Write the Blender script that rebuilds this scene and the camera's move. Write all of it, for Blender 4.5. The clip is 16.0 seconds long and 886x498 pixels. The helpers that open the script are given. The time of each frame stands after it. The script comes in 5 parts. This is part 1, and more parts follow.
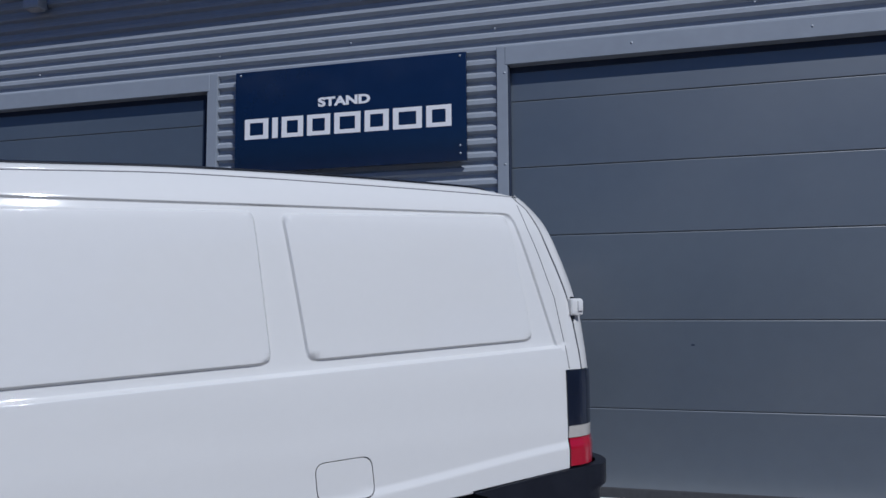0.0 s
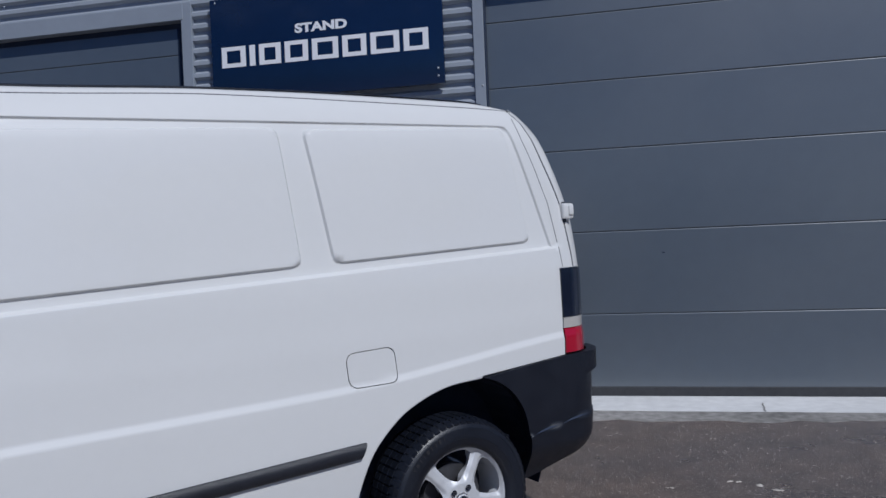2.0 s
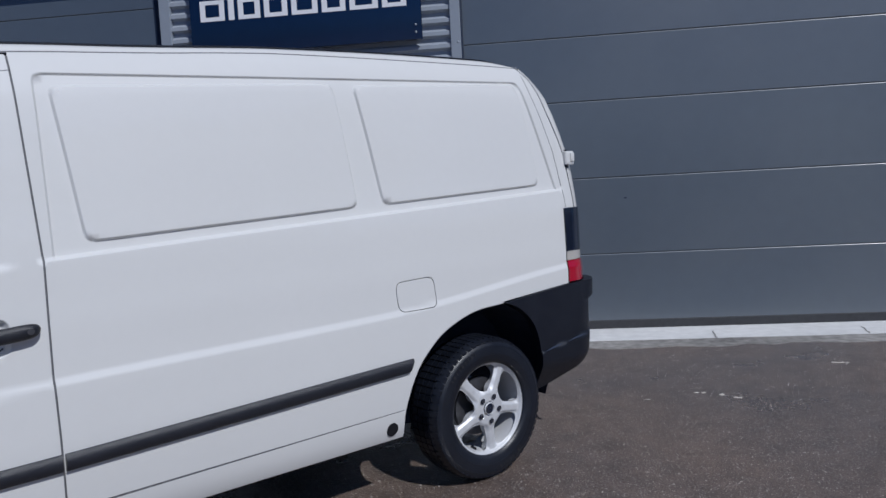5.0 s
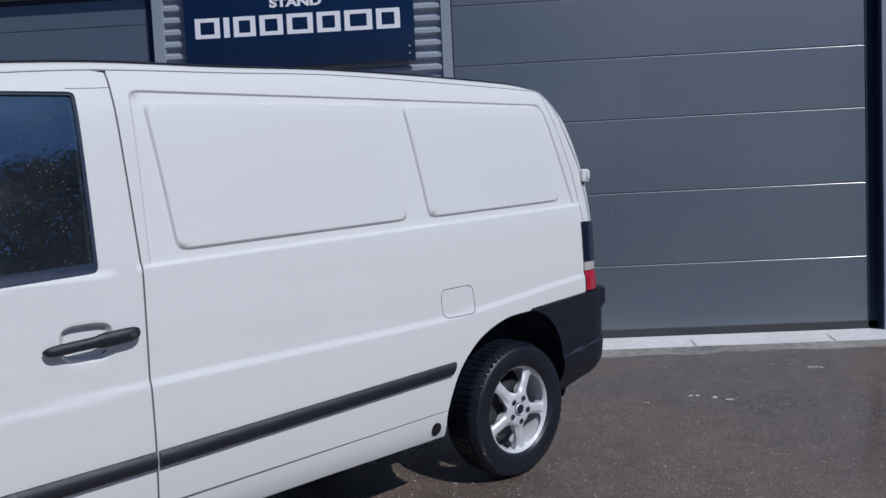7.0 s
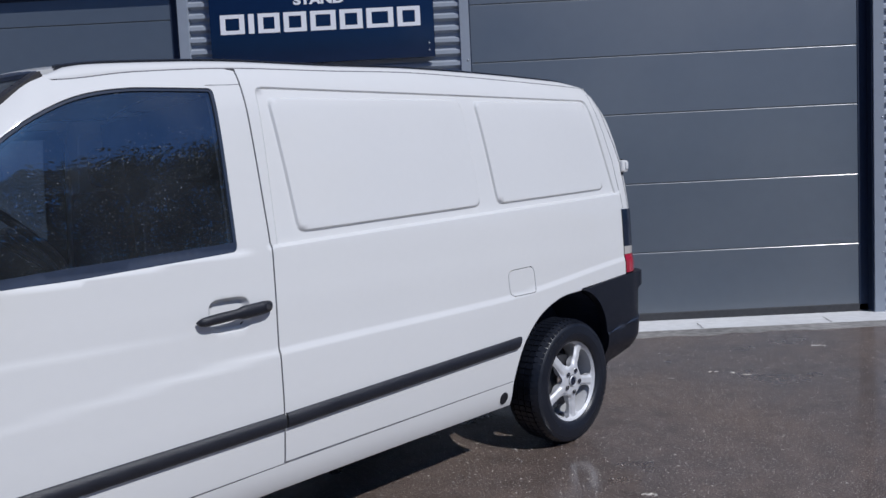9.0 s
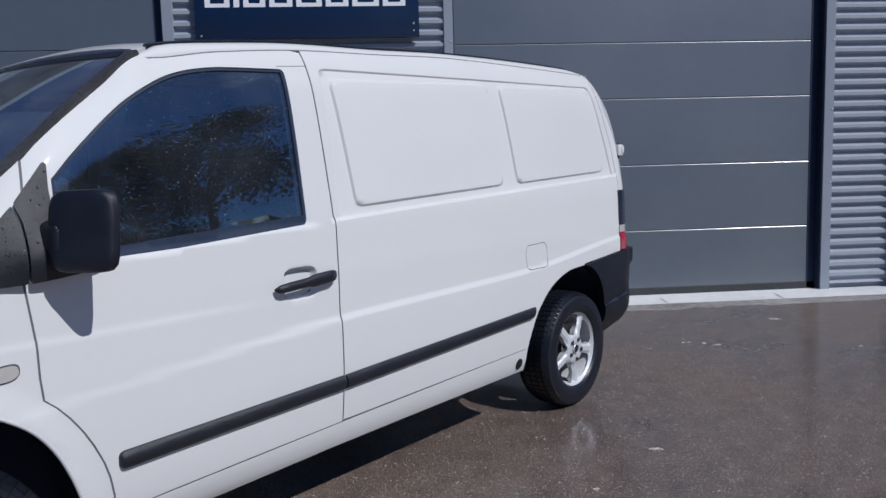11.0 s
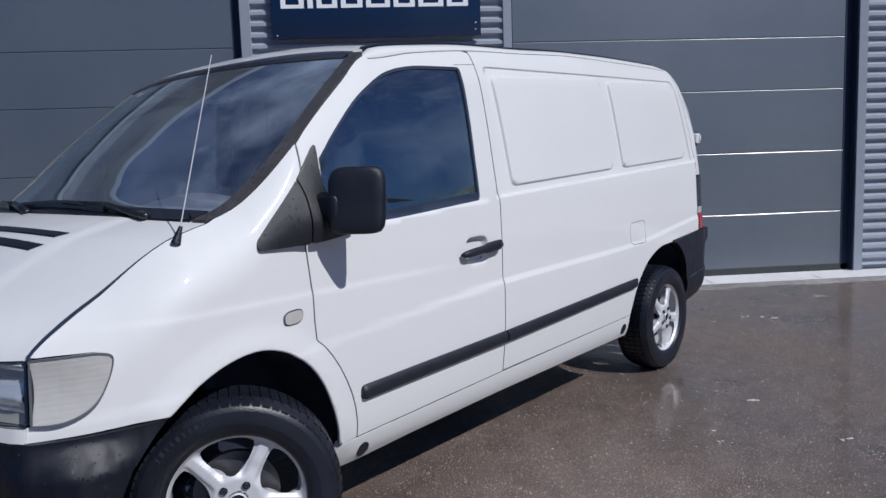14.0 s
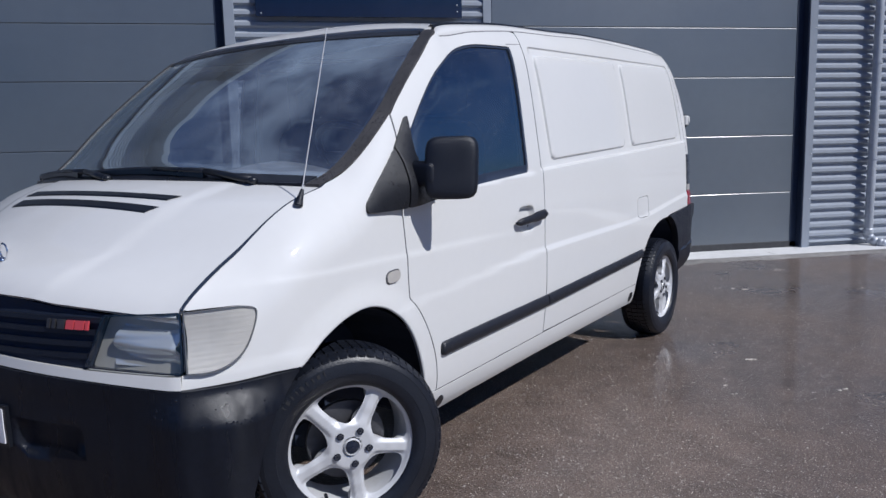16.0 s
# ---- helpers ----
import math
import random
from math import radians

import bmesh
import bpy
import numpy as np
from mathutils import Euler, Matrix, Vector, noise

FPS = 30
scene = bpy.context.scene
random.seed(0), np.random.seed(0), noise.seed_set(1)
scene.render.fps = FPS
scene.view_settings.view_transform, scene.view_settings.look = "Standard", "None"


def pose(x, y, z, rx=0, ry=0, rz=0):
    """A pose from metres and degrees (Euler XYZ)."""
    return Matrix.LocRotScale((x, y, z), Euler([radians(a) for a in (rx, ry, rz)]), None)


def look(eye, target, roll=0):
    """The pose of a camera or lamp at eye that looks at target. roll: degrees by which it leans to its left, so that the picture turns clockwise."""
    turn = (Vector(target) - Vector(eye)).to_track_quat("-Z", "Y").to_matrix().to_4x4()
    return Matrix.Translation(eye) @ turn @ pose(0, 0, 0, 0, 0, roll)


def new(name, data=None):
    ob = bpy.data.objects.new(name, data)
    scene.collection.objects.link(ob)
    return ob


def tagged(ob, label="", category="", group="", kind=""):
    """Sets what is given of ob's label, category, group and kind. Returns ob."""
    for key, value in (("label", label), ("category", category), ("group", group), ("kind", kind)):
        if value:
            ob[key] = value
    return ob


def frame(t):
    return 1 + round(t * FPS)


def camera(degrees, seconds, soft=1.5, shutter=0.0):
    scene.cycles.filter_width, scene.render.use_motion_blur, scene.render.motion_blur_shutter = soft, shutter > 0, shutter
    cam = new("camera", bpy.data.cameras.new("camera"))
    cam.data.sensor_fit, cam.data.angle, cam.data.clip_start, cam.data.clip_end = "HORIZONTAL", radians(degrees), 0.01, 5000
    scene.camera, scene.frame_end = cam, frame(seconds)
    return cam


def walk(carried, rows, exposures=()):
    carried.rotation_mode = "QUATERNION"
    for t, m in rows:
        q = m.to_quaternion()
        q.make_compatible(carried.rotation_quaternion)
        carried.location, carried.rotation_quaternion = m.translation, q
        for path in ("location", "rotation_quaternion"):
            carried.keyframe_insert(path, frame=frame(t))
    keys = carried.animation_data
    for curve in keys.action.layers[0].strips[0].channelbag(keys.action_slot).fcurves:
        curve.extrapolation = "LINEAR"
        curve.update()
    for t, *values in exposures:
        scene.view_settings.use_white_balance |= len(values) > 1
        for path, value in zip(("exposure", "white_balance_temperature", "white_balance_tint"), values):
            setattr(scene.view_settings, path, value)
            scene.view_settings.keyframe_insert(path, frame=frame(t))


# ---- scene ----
cam = camera(61.6, 16.0)
PATH = [
    (0, (0.014, 0.026, 1.356), (-0.496, 1.953, 1.515), -0.3),
    (0.5, (0.01, -0.006, 1.339), (-0.477, 1.93, 1.458), -0.8),
    (1, (0.01, -0.087, 1.319), (-0.452, 1.857, 1.391), -1.3),
    (1.5, (-0.012, -0.178, 1.297), (-0.456, 1.772, 1.316), -1.9),
    (2, (-0.087, -0.237, 1.271), (-0.505, 1.719, 1.24), -2.4),
    (2.5, (-0.175, -0.309, 1.253), (-0.567, 1.65, 1.176), -2.8),
    (3, (-0.218, -0.377, 1.241), (-0.583, 1.586, 1.126), -3.1),
    (3.5, (-0.231, -0.462, 1.24), (-0.574, 1.504, 1.097), -3.1),
    (4, (-0.269, -0.546, 1.24), (-0.591, 1.421, 1.076), -3.2),
    (6.3, (-0.634, -0.835, 1.262), (-0.76, 1.156, 1.118), -2.7),
    (6.5, (-0.671, -0.857, 1.26), (-0.786, 1.135, 1.123), -2.7),
    (7, (-0.78, -0.919, 1.254), (-0.871, 1.075, 1.13), -2.7),
    (7.5, (-0.884, -1.008, 1.25), (-0.968, 0.986, 1.133), -2.8),
    (8, (-0.992, -1.103, 1.251), (-1.063, 0.892, 1.134), -2.8),
    (8.5, (-1.087, -1.169, 1.246), (-1.136, 0.827, 1.12), -2.8),
    (9, (-1.207, -1.202, 1.246), (-1.217, 0.793, 1.103), -2.8),
    (11.3, (-1.713, -1.432, 1.27), (-1.543, 0.549, 1.058), -1.6),
    (11.5, (-1.775, -1.451, 1.267), (-1.607, 0.531, 1.058), -1.7),
    (12, (-1.89, -1.529, 1.272), (-1.736, 0.455, 1.071), -1.9),
    (12.5, (-1.994, -1.633, 1.258), (-1.851, 0.352, 1.064), -2.2),
    (13, (-2.08, -1.702, 1.255), (-1.938, 0.283, 1.057), -2.2),
    (13.5, (-2.193, -1.745, 1.248), (-2.039, 0.238, 1.039), -2.1),
    (14, (-2.309, -1.784, 1.239), (-2.13, 0.196, 1.017), -2.0),
    (14.5, (-2.41, -1.82, 1.225), (-2.199, 0.155, 0.993), -1.8),
    (15, (-2.551, -1.859, 1.225), (-2.295, 0.11, 0.982), -1.7),
    (15.5, (-2.705, -1.877, 1.217), (-2.395, 0.082, 0.959), -1.6),
    (16, (-2.851, -1.904, 1.207), (-2.483, 0.044, 0.939), -1.4),
]
walk(cam, [(t, look(eye, target, roll)) for t, eye, target, roll in PATH], [(0, -0.74, 5300, 15), (2, -0.74, 5350, 15), (4, -0.73, 5380, 15), (7, -0.61, 5400, 15), (9, -0.54, 5430, 16), (13, -0.44, 5500, 16), (16, -0.30, 5520, 16)])

# ---- light ----
SUN = Vector((0.687, -0.727, 1.03)).normalized()
world = bpy.data.worlds.new("sky")
scene.world = world
world.use_nodes = True
wt = world.node_tree
sky = wt.nodes.new("ShaderNodeTexSky")
sky.sky_type = "NISHITA"
sky.sun_disc = False
sky.sun_elevation = math.asin(SUN.z)
sky.sun_rotation = math.atan2(SUN.x, SUN.y)
sky.air_density, sky.dust_density, sky.ozone_density = 1.0, 1.2, 8.0
wt.nodes["Background"].inputs["Strength"].default_value = 0.044
# thin broken cloud over the clear sky
wc, wo, wn, wr, wm = (wt.nodes.new("ShaderNode" + k) for k in ("TexCoord", "VectorMath", "TexNoise", "MapRange", "Mix"))
wo.inputs[1].default_value = (-12.5, 11.5, 7.0)
wn.inputs["Scale"].default_value, wn.inputs["Detail"].default_value, wn.inputs["Roughness"].default_value = 2.0, 9, 0.62
wr.inputs["From Min"].default_value, wr.inputs["From Max"].default_value, wr.inputs["To Max"].default_value = 0.55, 0.74, 0.8
wm.data_type = "RGBA"
wm.inputs["B"].default_value = (14.0, 15.2, 17.6, 1)
wt.links.new(wc.outputs["Generated"], wo.inputs[0])
wt.links.new(wo.outputs[0], wn.inputs["Vector"])
wt.links.new(wn.outputs["Fac"], wr.inputs["Value"])
wt.links.new(wr.outputs[0], wm.inputs["Factor"])
tone = wt.nodes.new("ShaderNodeVectorMath")
tone.operation = "MULTIPLY"
tone.inputs[1].default_value = (0.58, 0.90, 1.28)
wt.links.new(sky.outputs[0], tone.inputs[0])
wt.links.new(tone.outputs[0], wm.inputs["A"])
wt.links.new(wm.outputs["Result"], wt.nodes["Background"].inputs["Color"])
sun = new("sun", bpy.data.lights.new("sun", "SUN"))
sun.data.energy, sun.data.angle, sun.data.color = 5.15, radians(0.53), (1.0, 0.925, 0.765)
sun.matrix_world = look(SUN * 30, (0, 0, 0))

# ---- materials ----
def material(name, color, rough=0.5, metal=0.0, coat=0.0, grain=None, spread=0.06, bump=0.0, bump_scale=60.0, spec=0.5, stain=None):
    """A painted, plastic or mineral surface: colour with variation at two scales and a fine relief."""
    m = bpy.data.materials.new(name)
    m.use_nodes = True
    nt = m.node_tree
    b = nt.nodes["Principled BSDF"]
    b.inputs["Roughness"].default_value, b.inputs["Metallic"].default_value = rough, metal
    b.inputs["Coat Weight"].default_value, b.inputs["Coat Roughness"].default_value = coat, 0.04
    b.inputs["Specular IOR Level"].default_value = spec
    b.inputs["Base Color"].default_value = (*color, 1)
    co = nt.nodes.new("ShaderNodeTexCoord")
    if grain:
        big, fine = nt.nodes.new("ShaderNodeTexNoise"), nt.nodes.new("ShaderNodeTexNoise")
        big.inputs["Scale"].default_value, fine.inputs["Scale"].default_value = grain * 0.08, grain
        big.inputs["Detail"].default_value, fine.inputs["Detail"].default_value = 5, 3
        add = nt.nodes.new("ShaderNodeMath")
        add.operation = "ADD"
        ramp = nt.nodes.new("ShaderNodeMapRange")
        ramp.inputs["From Min"].default_value, ramp.inputs["From Max"].default_value = 0.6, 1.4
        ramp.inputs["To Min"].default_value, ramp.inputs["To Max"].default_value = 1 - spread, 1 + spread
        mul = nt.nodes.new("ShaderNodeVectorMath")
        mul.operation = "SCALE"
        mul.inputs[0].default_value = color
        for n in (big, fine):
            nt.links.new(co.outputs["Object"], n.inputs["Vector"])
        nt.links.new(big.outputs["Fac"], add.inputs[0])
        nt.links.new(fine.outputs["Fac"], add.inputs[1])
        nt.links.new(add.outputs[0], ramp.inputs["Value"])
        nt.links.new(ramp.outputs[0], mul.inputs["Scale"])
        nt.links.new(mul.outputs[0], b.inputs["Base Color"])
        rr = nt.nodes.new("ShaderNodeMapRange")
        rr.inputs["From Min"].default_value, rr.inputs["From Max"].default_value = 0.3, 0.7
        rr.inputs["To Min"].default_value, rr.inputs["To Max"].default_value = rough * 0.85, min(1, rough * 1.15)
        nt.links.new(big.outputs["Fac"], rr.inputs["Value"])
        nt.links.new(rr.outputs[0], b.inputs["Roughness"])
    if bump:
        no, bp = nt.nodes.new("ShaderNodeTexNoise"), nt.nodes.new("ShaderNodeBump")
        no.inputs["Scale"].default_value, no.inputs["Detail"].default_value = bump_scale, 4
        bp.inputs["Strength"].default_value, bp.inputs["Distance"].default_value = bump, 0.004
        nt.links.new(co.outputs["Object"], no.inputs["Vector"])
        nt.links.new(no.outputs["Fac"], bp.inputs["Height"])
        nt.links.new(bp.outputs[0], b.inputs["Normal"])
    return m


def glass(name, tint, rough=0.0, facing=0.08, sheen=(1, 1, 1), haze=0.0):
    """A thin pane: clear through, with a gloss that grows towards grazing, alike from both sides."""
    m = bpy.data.materials.new(name)
    m.use_nodes = True
    nt = m.node_tree
    nt.nodes.remove(nt.nodes["Principled BSDF"])
    tr, gl, mix, lw, po, ma = (nt.nodes.new("ShaderNode" + k) for k in ("BsdfTransparent", "BsdfGlossy", "MixShader", "LayerWeight", "Math", "Math"))
    tr.inputs[0].default_value = (*tint, 1)
    gl.inputs["Roughness"].default_value = rough
    gl.inputs["Color"].default_value = (*sheen, 1)
    po.operation, ma.operation = "POWER", "MULTIPLY_ADD"
    po.inputs[1].default_value = 4.0
    ma.inputs[1].default_value, ma.inputs[2].default_value = 1 - facing, facing
    nt.links.new(lw.outputs["Facing"], po.inputs[0])
    nt.links.new(po.outputs[0], ma.inputs[0])
    nt.links.new(ma.outputs[0], mix.inputs[0])
    nt.links.new(tr.outputs[0], mix.inputs[1])
    nt.links.new(gl.outputs[0], mix.inputs[2])
    # a pale diffuse veil mixed in paints a milky haze on the pane
    veil, film, no, mr, co = (nt.nodes.new("ShaderNode" + k) for k in ("BsdfDiffuse", "MixShader", "TexNoise", "MapRange", "TexCoord"))
    veil.inputs[0].default_value = (0.45, 0.50, 0.57, 1)
    no.inputs["Scale"].default_value, no.inputs["Detail"].default_value = 5.0, 6
    mr.inputs["From Min"].default_value, mr.inputs["From Max"].default_value = 0.3, 0.7
    mr.inputs["To Min"].default_value, mr.inputs["To Max"].default_value = haze * 0.4, haze * 1.6
    nt.links.new(co.outputs["Object"], no.inputs["Vector"])
    nt.links.new(no.outputs["Fac"], mr.inputs["Value"])
    nt.links.new(mr.outputs[0], film.inputs[0])
    nt.links.new(mix.outputs[0], film.inputs[1])
    nt.links.new(veil.outputs[0], film.inputs[2])
    nt.links.new(film.outputs[0], nt.nodes["Material Output"].inputs[0])
    return m


PAINT = material("white_paint", (0.66, 0.66, 0.65), 0.5, coat=0.7, grain=30, spread=0.012, spec=0.15)
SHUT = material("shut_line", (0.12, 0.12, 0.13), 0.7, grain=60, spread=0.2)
PLASTIC = material("black_plastic", (0.0065, 0.0085, 0.0155), 0.42, grain=200, spread=0.2, bump=0.35, bump_scale=420)
RIBBED = material("ribbed_clear_lens", (0.58, 0.535, 0.495), 0.32, metal=0.1, coat=0.4, grain=40, spread=0.10)


def streaks(m, low, high):
    """Dried runs of water: upright streaks in the gloss."""
    nt = m.node_tree
    co, mp, no, mr = (nt.nodes.new("ShaderNode" + k) for k in ("TexCoord", "Mapping", "TexNoise", "MapRange"))
    mp.inputs["Scale"].default_value = (22, 22, 2.2)
    no.inputs["Scale"].default_value, no.inputs["Detail"].default_value = 1.0, 5
    mr.inputs["From Min"].default_value, mr.inputs["From Max"].default_value = 0.35, 0.65
    mr.inputs["To Min"].default_value, mr.inputs["To Max"].default_value = low, high
    for a, b in ((co.outputs["Object"], mp.inputs["Vector"]), (mp.outputs[0], no.inputs["Vector"]), (no.outputs["Fac"], mr.inputs["Value"]), (mr.outputs[0], nt.nodes["Principled BSDF"].inputs["Roughness"])):
        nt.links.new(a, b)


CORNER = material("grained_black_plastic", (0.0075, 0.0085, 0.012), 0.38, grain=70, spread=0.4, bump=0.4, bump_scale=420)
# paler, mottled black plastic for the pillar trims
PALE_TRIM = material("paler_black_plastic", (0.055, 0.052, 0.052), 0.45, grain=70, spread=0.4, bump=0.35, bump_scale=420)
WEATHERED = material("weathered_black_plastic", (0.0055, 0.007, 0.0125), 0.42, grain=70, spread=0.35, bump=0.25, bump_scale=420, spec=0.34)
streaks(WEATHERED, 0.26, 0.55)
TRIM = material("smooth_black_trim", (0.010, 0.0115, 0.016), 0.32, grain=60, spread=0.2)
RUBBER = material("tyre_rubber", (0.007, 0.009, 0.0155), 0.42, grain=90, spread=0.4, bump=0.2, bump_scale=160)
ALLOY = material("silver_alloy", (0.58, 0.585, 0.60), 0.48, metal=0.2, coat=0.15, grain=60, spread=0.05)
DARK_METAL = material("dark_metal", (0.10, 0.10, 0.11), 0.5, metal=0.7, grain=40, spread=0.3)
STRIP = material("grey_black_plastic", (0.013, 0.0145, 0.021), 0.40, grain=200, spread=0.2, bump=0.35, bump_scale=420)
UNDER = material("underbody", (0.011, 0.019, 0.042), 0.85, grain=20, spread=0.3)
CABIN = material("grey_cabin_trim", (0.20, 0.205, 0.22), 0.8, grain=80, spread=0.15)
DARK_CABIN = material("dark_cabin_trim", (0.022, 0.025, 0.034), 0.8, grain=80, spread=0.15)
FABRIC = material("dark_seat_fabric", (0.03, 0.033, 0.045), 0.95, grain=120, spread=0.3)
CHROME = material("chrome", (0.75, 0.75, 0.76), 0.12, metal=1.0)
RED = material("red_lens", (0.36, 0.004, 0.022), 0.15, coat=0.6)
BADGE_RED = material("red_badge", (0.60, 0.075, 0.09), 0.3, coat=0.3)
SMOKE = material("smoked_lens", (0.010, 0.014, 0.028), 0.15, coat=0.5)
CLEAR = material("clear_lens", (0.44, 0.42, 0.39), 0.24, coat=0.6, grain=40, spread=0.06)
REFLECTOR = material("lamp_reflector", (0.88, 0.90, 0.93), 0.26, metal=0.6)
LENS = glass("lamp_glass", (0.90, 0.92, 0.92), 0.04, 0.06)
PANE = glass("tinted_glass", (0.74, 0.79, 0.84), facing=0.27, sheen=(0.76, 0.93, 0.98), haze=0.03)
SCREEN = glass("windscreen_glass", (0.86, 0.89, 0.90), facing=0.36, sheen=(0.82, 0.94, 1.0), haze=0.085)
CLAD = material("grey_cladding", (0.32, 0.35, 0.40), 0.42, metal=0.0, grain=14, spread=0.07, spec=0.4)
FLASH = material("grey_flashing", (0.26, 0.29, 0.34), 0.4, grain=12, spread=0.06, spec=0.4)
DOORP = material("grey_door_panel", (0.070, 0.088, 0.110), 0.50, coat=0.9, grain=9, spread=0.07, bump=0.03, bump_scale=260, spec=0.5)
for field, value in (("IOR", 1.85), ("Coat IOR", 1.7), ("Coat Roughness", 0.2)):
    DOORP.node_tree.nodes["Principled BSDF"].inputs[field].default_value = value
FOOT = material("grey_rubber", (0.035, 0.036, 0.040), 0.7, grain=30, spread=0.3)
# serves rubber seals and the painted shade strips at doors and bonnet
SEAL_SHADE = material("black_seal_shade", (0.010, 0.021, 0.050), 0.7, grain=50, spread=0.2)
SIGN = material("navy_sign", (0.006, 0.016, 0.05), 0.16, coat=0.5, grain=10, spread=0.1)
LETTER = material("white_vinyl", (0.80, 0.80, 0.82), 0.4, grain=40, spread=0.03)
STEEL = material("galvanised_steel", (0.42, 0.45, 0.50), 0.45, metal=0.3, grain=30, spread=0.12)
SILL = material("white_painted_concrete", (0.66, 0.66, 0.66), 0.7, grain=12, spread=0.16, bump=0.3, bump_scale=60)
CONCRETE = material("grey_concrete", (0.25, 0.24, 0.23), 0.85, grain=16, spread=0.6, bump=0.5, bump_scale=90)
BARK = material("bark", (0.10, 0.08, 0.06), 0.9, grain=20, spread=0.3)
LEAF = material("leaf", (0.025, 0.056, 0.045), 0.6, grain=3, spread=0.35)


def asphalt():
    """Worn, damp asphalt: dark binder, pale stones of several sizes, broad damp patches."""
    m = bpy.data.materials.new("asphalt")
    m.use_nodes = True
    nt = m.node_tree
    b = nt.nodes["Principled BSDF"]
    co = nt.nodes.new("ShaderNodeTexCoord")

    def node(kind, **values):
        n = nt.nodes.new("ShaderNode" + kind)
        for k, v in values.items():
            n.inputs[k].default_value = v
        return n
    n1, n2, n3 = node("TexNoise", Scale=0.55, Detail=6), node("TexNoise", Scale=7.0, Detail=5), node("TexNoise", Scale=190.0, Detail=4)
    v1, v2, v3 = node("TexVoronoi", Scale=105.0), node("TexVoronoi", Scale=38.0), node("TexVoronoi", Scale=190.0)
    for n in (n1, n2, n3, v1, v2, v3):
        nt.links.new(co.outputs["Object"], n.inputs["Vector"])
    base = nt.nodes.new("ShaderNodeValToRGB")
    base.color_ramp.elements[0].position, base.color_ramp.elements[0].color = 0.32, (0.064, 0.0475, 0.0395, 1)
    base.color_ramp.elements[1].position, base.color_ramp.elements[1].color = 0.68, (0.166, 0.125, 0.102, 1)
    mixn = node("Math", Value=0.0)
    mixn.operation = "MULTIPLY_ADD"
    mixn.inputs[1].default_value = 0.5
    half = node("Math")
    half.operation = "MULTIPLY"
    half.inputs[1].default_value = 0.5
    nt.links.new(n2.outputs["Fac"], half.inputs[0])
    nt.links.new(n1.outputs["Fac"], mixn.inputs[0])
    nt.links.new(half.outputs[0], mixn.inputs[2])
    nt.links.new(mixn.outputs[0], base.inputs["Fac"])

    def speck(v, low, high, shade, under):
        """Some cells of a Voronoi pattern become pale stones."""
        near = node("MapRange")
        near.inputs["From Min"].default_value, near.inputs["From Max"].default_value = high, low
        pick = node("MapRange")
        pick.inputs["From Min"].default_value, pick.inputs["From Max"].default_value = 0.70, 0.86
        sep = nt.nodes.new("ShaderNodeSeparateColor")
        both = node("Math")
        both.operation = "MULTIPLY"
        mix = nt.nodes.new("ShaderNodeMix")
        mix.data_type = "RGBA"
        mix.inputs["B"].default_value = (*shade, 1)
        nt.links.new(v.outputs["Distance"], near.inputs["Value"])
        nt.links.new(v.outputs["Color"], sep.inputs[0])
        nt.links.new(sep.outputs[0], pick.inputs["Value"])
        nt.links.new(near.outputs[0], both.inputs[0])
        nt.links.new(pick.outputs[0], both.inputs[1])
        nt.links.new(both.outputs[0], mix.inputs["Factor"])
        nt.links.new(under, mix.inputs["A"])
        return mix.outputs["Result"]
    c = speck(v3, 0.33, 0.40, (0.40, 0.35, 0.30), base.outputs["Color"])
    c = speck(v1, 0.20, 0.26, (0.70, 0.65, 0.58), c)
    c = speck(v2, 0.065, 0.09, (0.70, 0.66, 0.60), c)
    grit = node("MapRange")
    grit.inputs["From Min"].default_value, grit.inputs["From Max"].default_value = 0.35, 0.65
    grit.inputs["To Min"].default_value, grit.inputs["To Max"].default_value = 0.25, 2.0
    nt.links.new(n3.outputs["Fac"], grit.inputs["Value"])
    gm = nt.nodes.new("ShaderNodeVectorMath")
    gm.operation = "SCALE"
    nt.links.new(c, gm.inputs[0])
    nt.links.new(grit.outputs[0], gm.inputs["Scale"])
    nt.links.new(gm.outputs[0], b.inputs["Base Color"])
    # a film of damp in broad patches
    damp = node("MapRange")
    damp.inputs["From Min"].default_value, damp.inputs["From Max"].default_value = 0.62, 0.38
    damp.inputs["To Min"].default_value, damp.inputs["To Max"].default_value = 0.12, 0.75
    nt.links.new(n1.outputs["Fac"], damp.inputs["Value"])
    # one small wet spot beside the rear wheel
    off = nt.nodes.new("ShaderNodeVectorMath")
    off.operation = "DISTANCE"
    off.inputs[1].default_value = (-0.74, 2.02, 0)
    spot = node("MapRange")
    spot.inputs["From Min"].default_value, spot.inputs["From Max"].default_value = 0.62, 0.14
    top = node("Math")
    top.operation = "MAXIMUM"
    nt.links.new(co.outputs["Object"], off.inputs[0])
    nt.links.new(off.outputs["Value"], spot.inputs["Value"])
    nt.links.new(spot.outputs[0], top.inputs[0])
    nt.links.new(damp.outputs[0], top.inputs[1])
    nt.links.new(top.outputs[0], b.inputs["Coat Weight"])
    b.inputs["Coat Roughness"].default_value, b.inputs["Coat IOR"].default_value = 0.13, 1.65
    rr = node("MapRange")
    rr.inputs["From Min"].default_value, rr.inputs["From Max"].default_value = 0.35, 0.65
    rr.inputs["To Min"].default_value, rr.inputs["To Max"].default_value = 0.22, 0.48
    nt.links.new(n1.outputs["Fac"], rr.inputs["Value"])
    nt.links.new(rr.outputs[0], b.inputs["Roughness"])
    hs = node("Math")
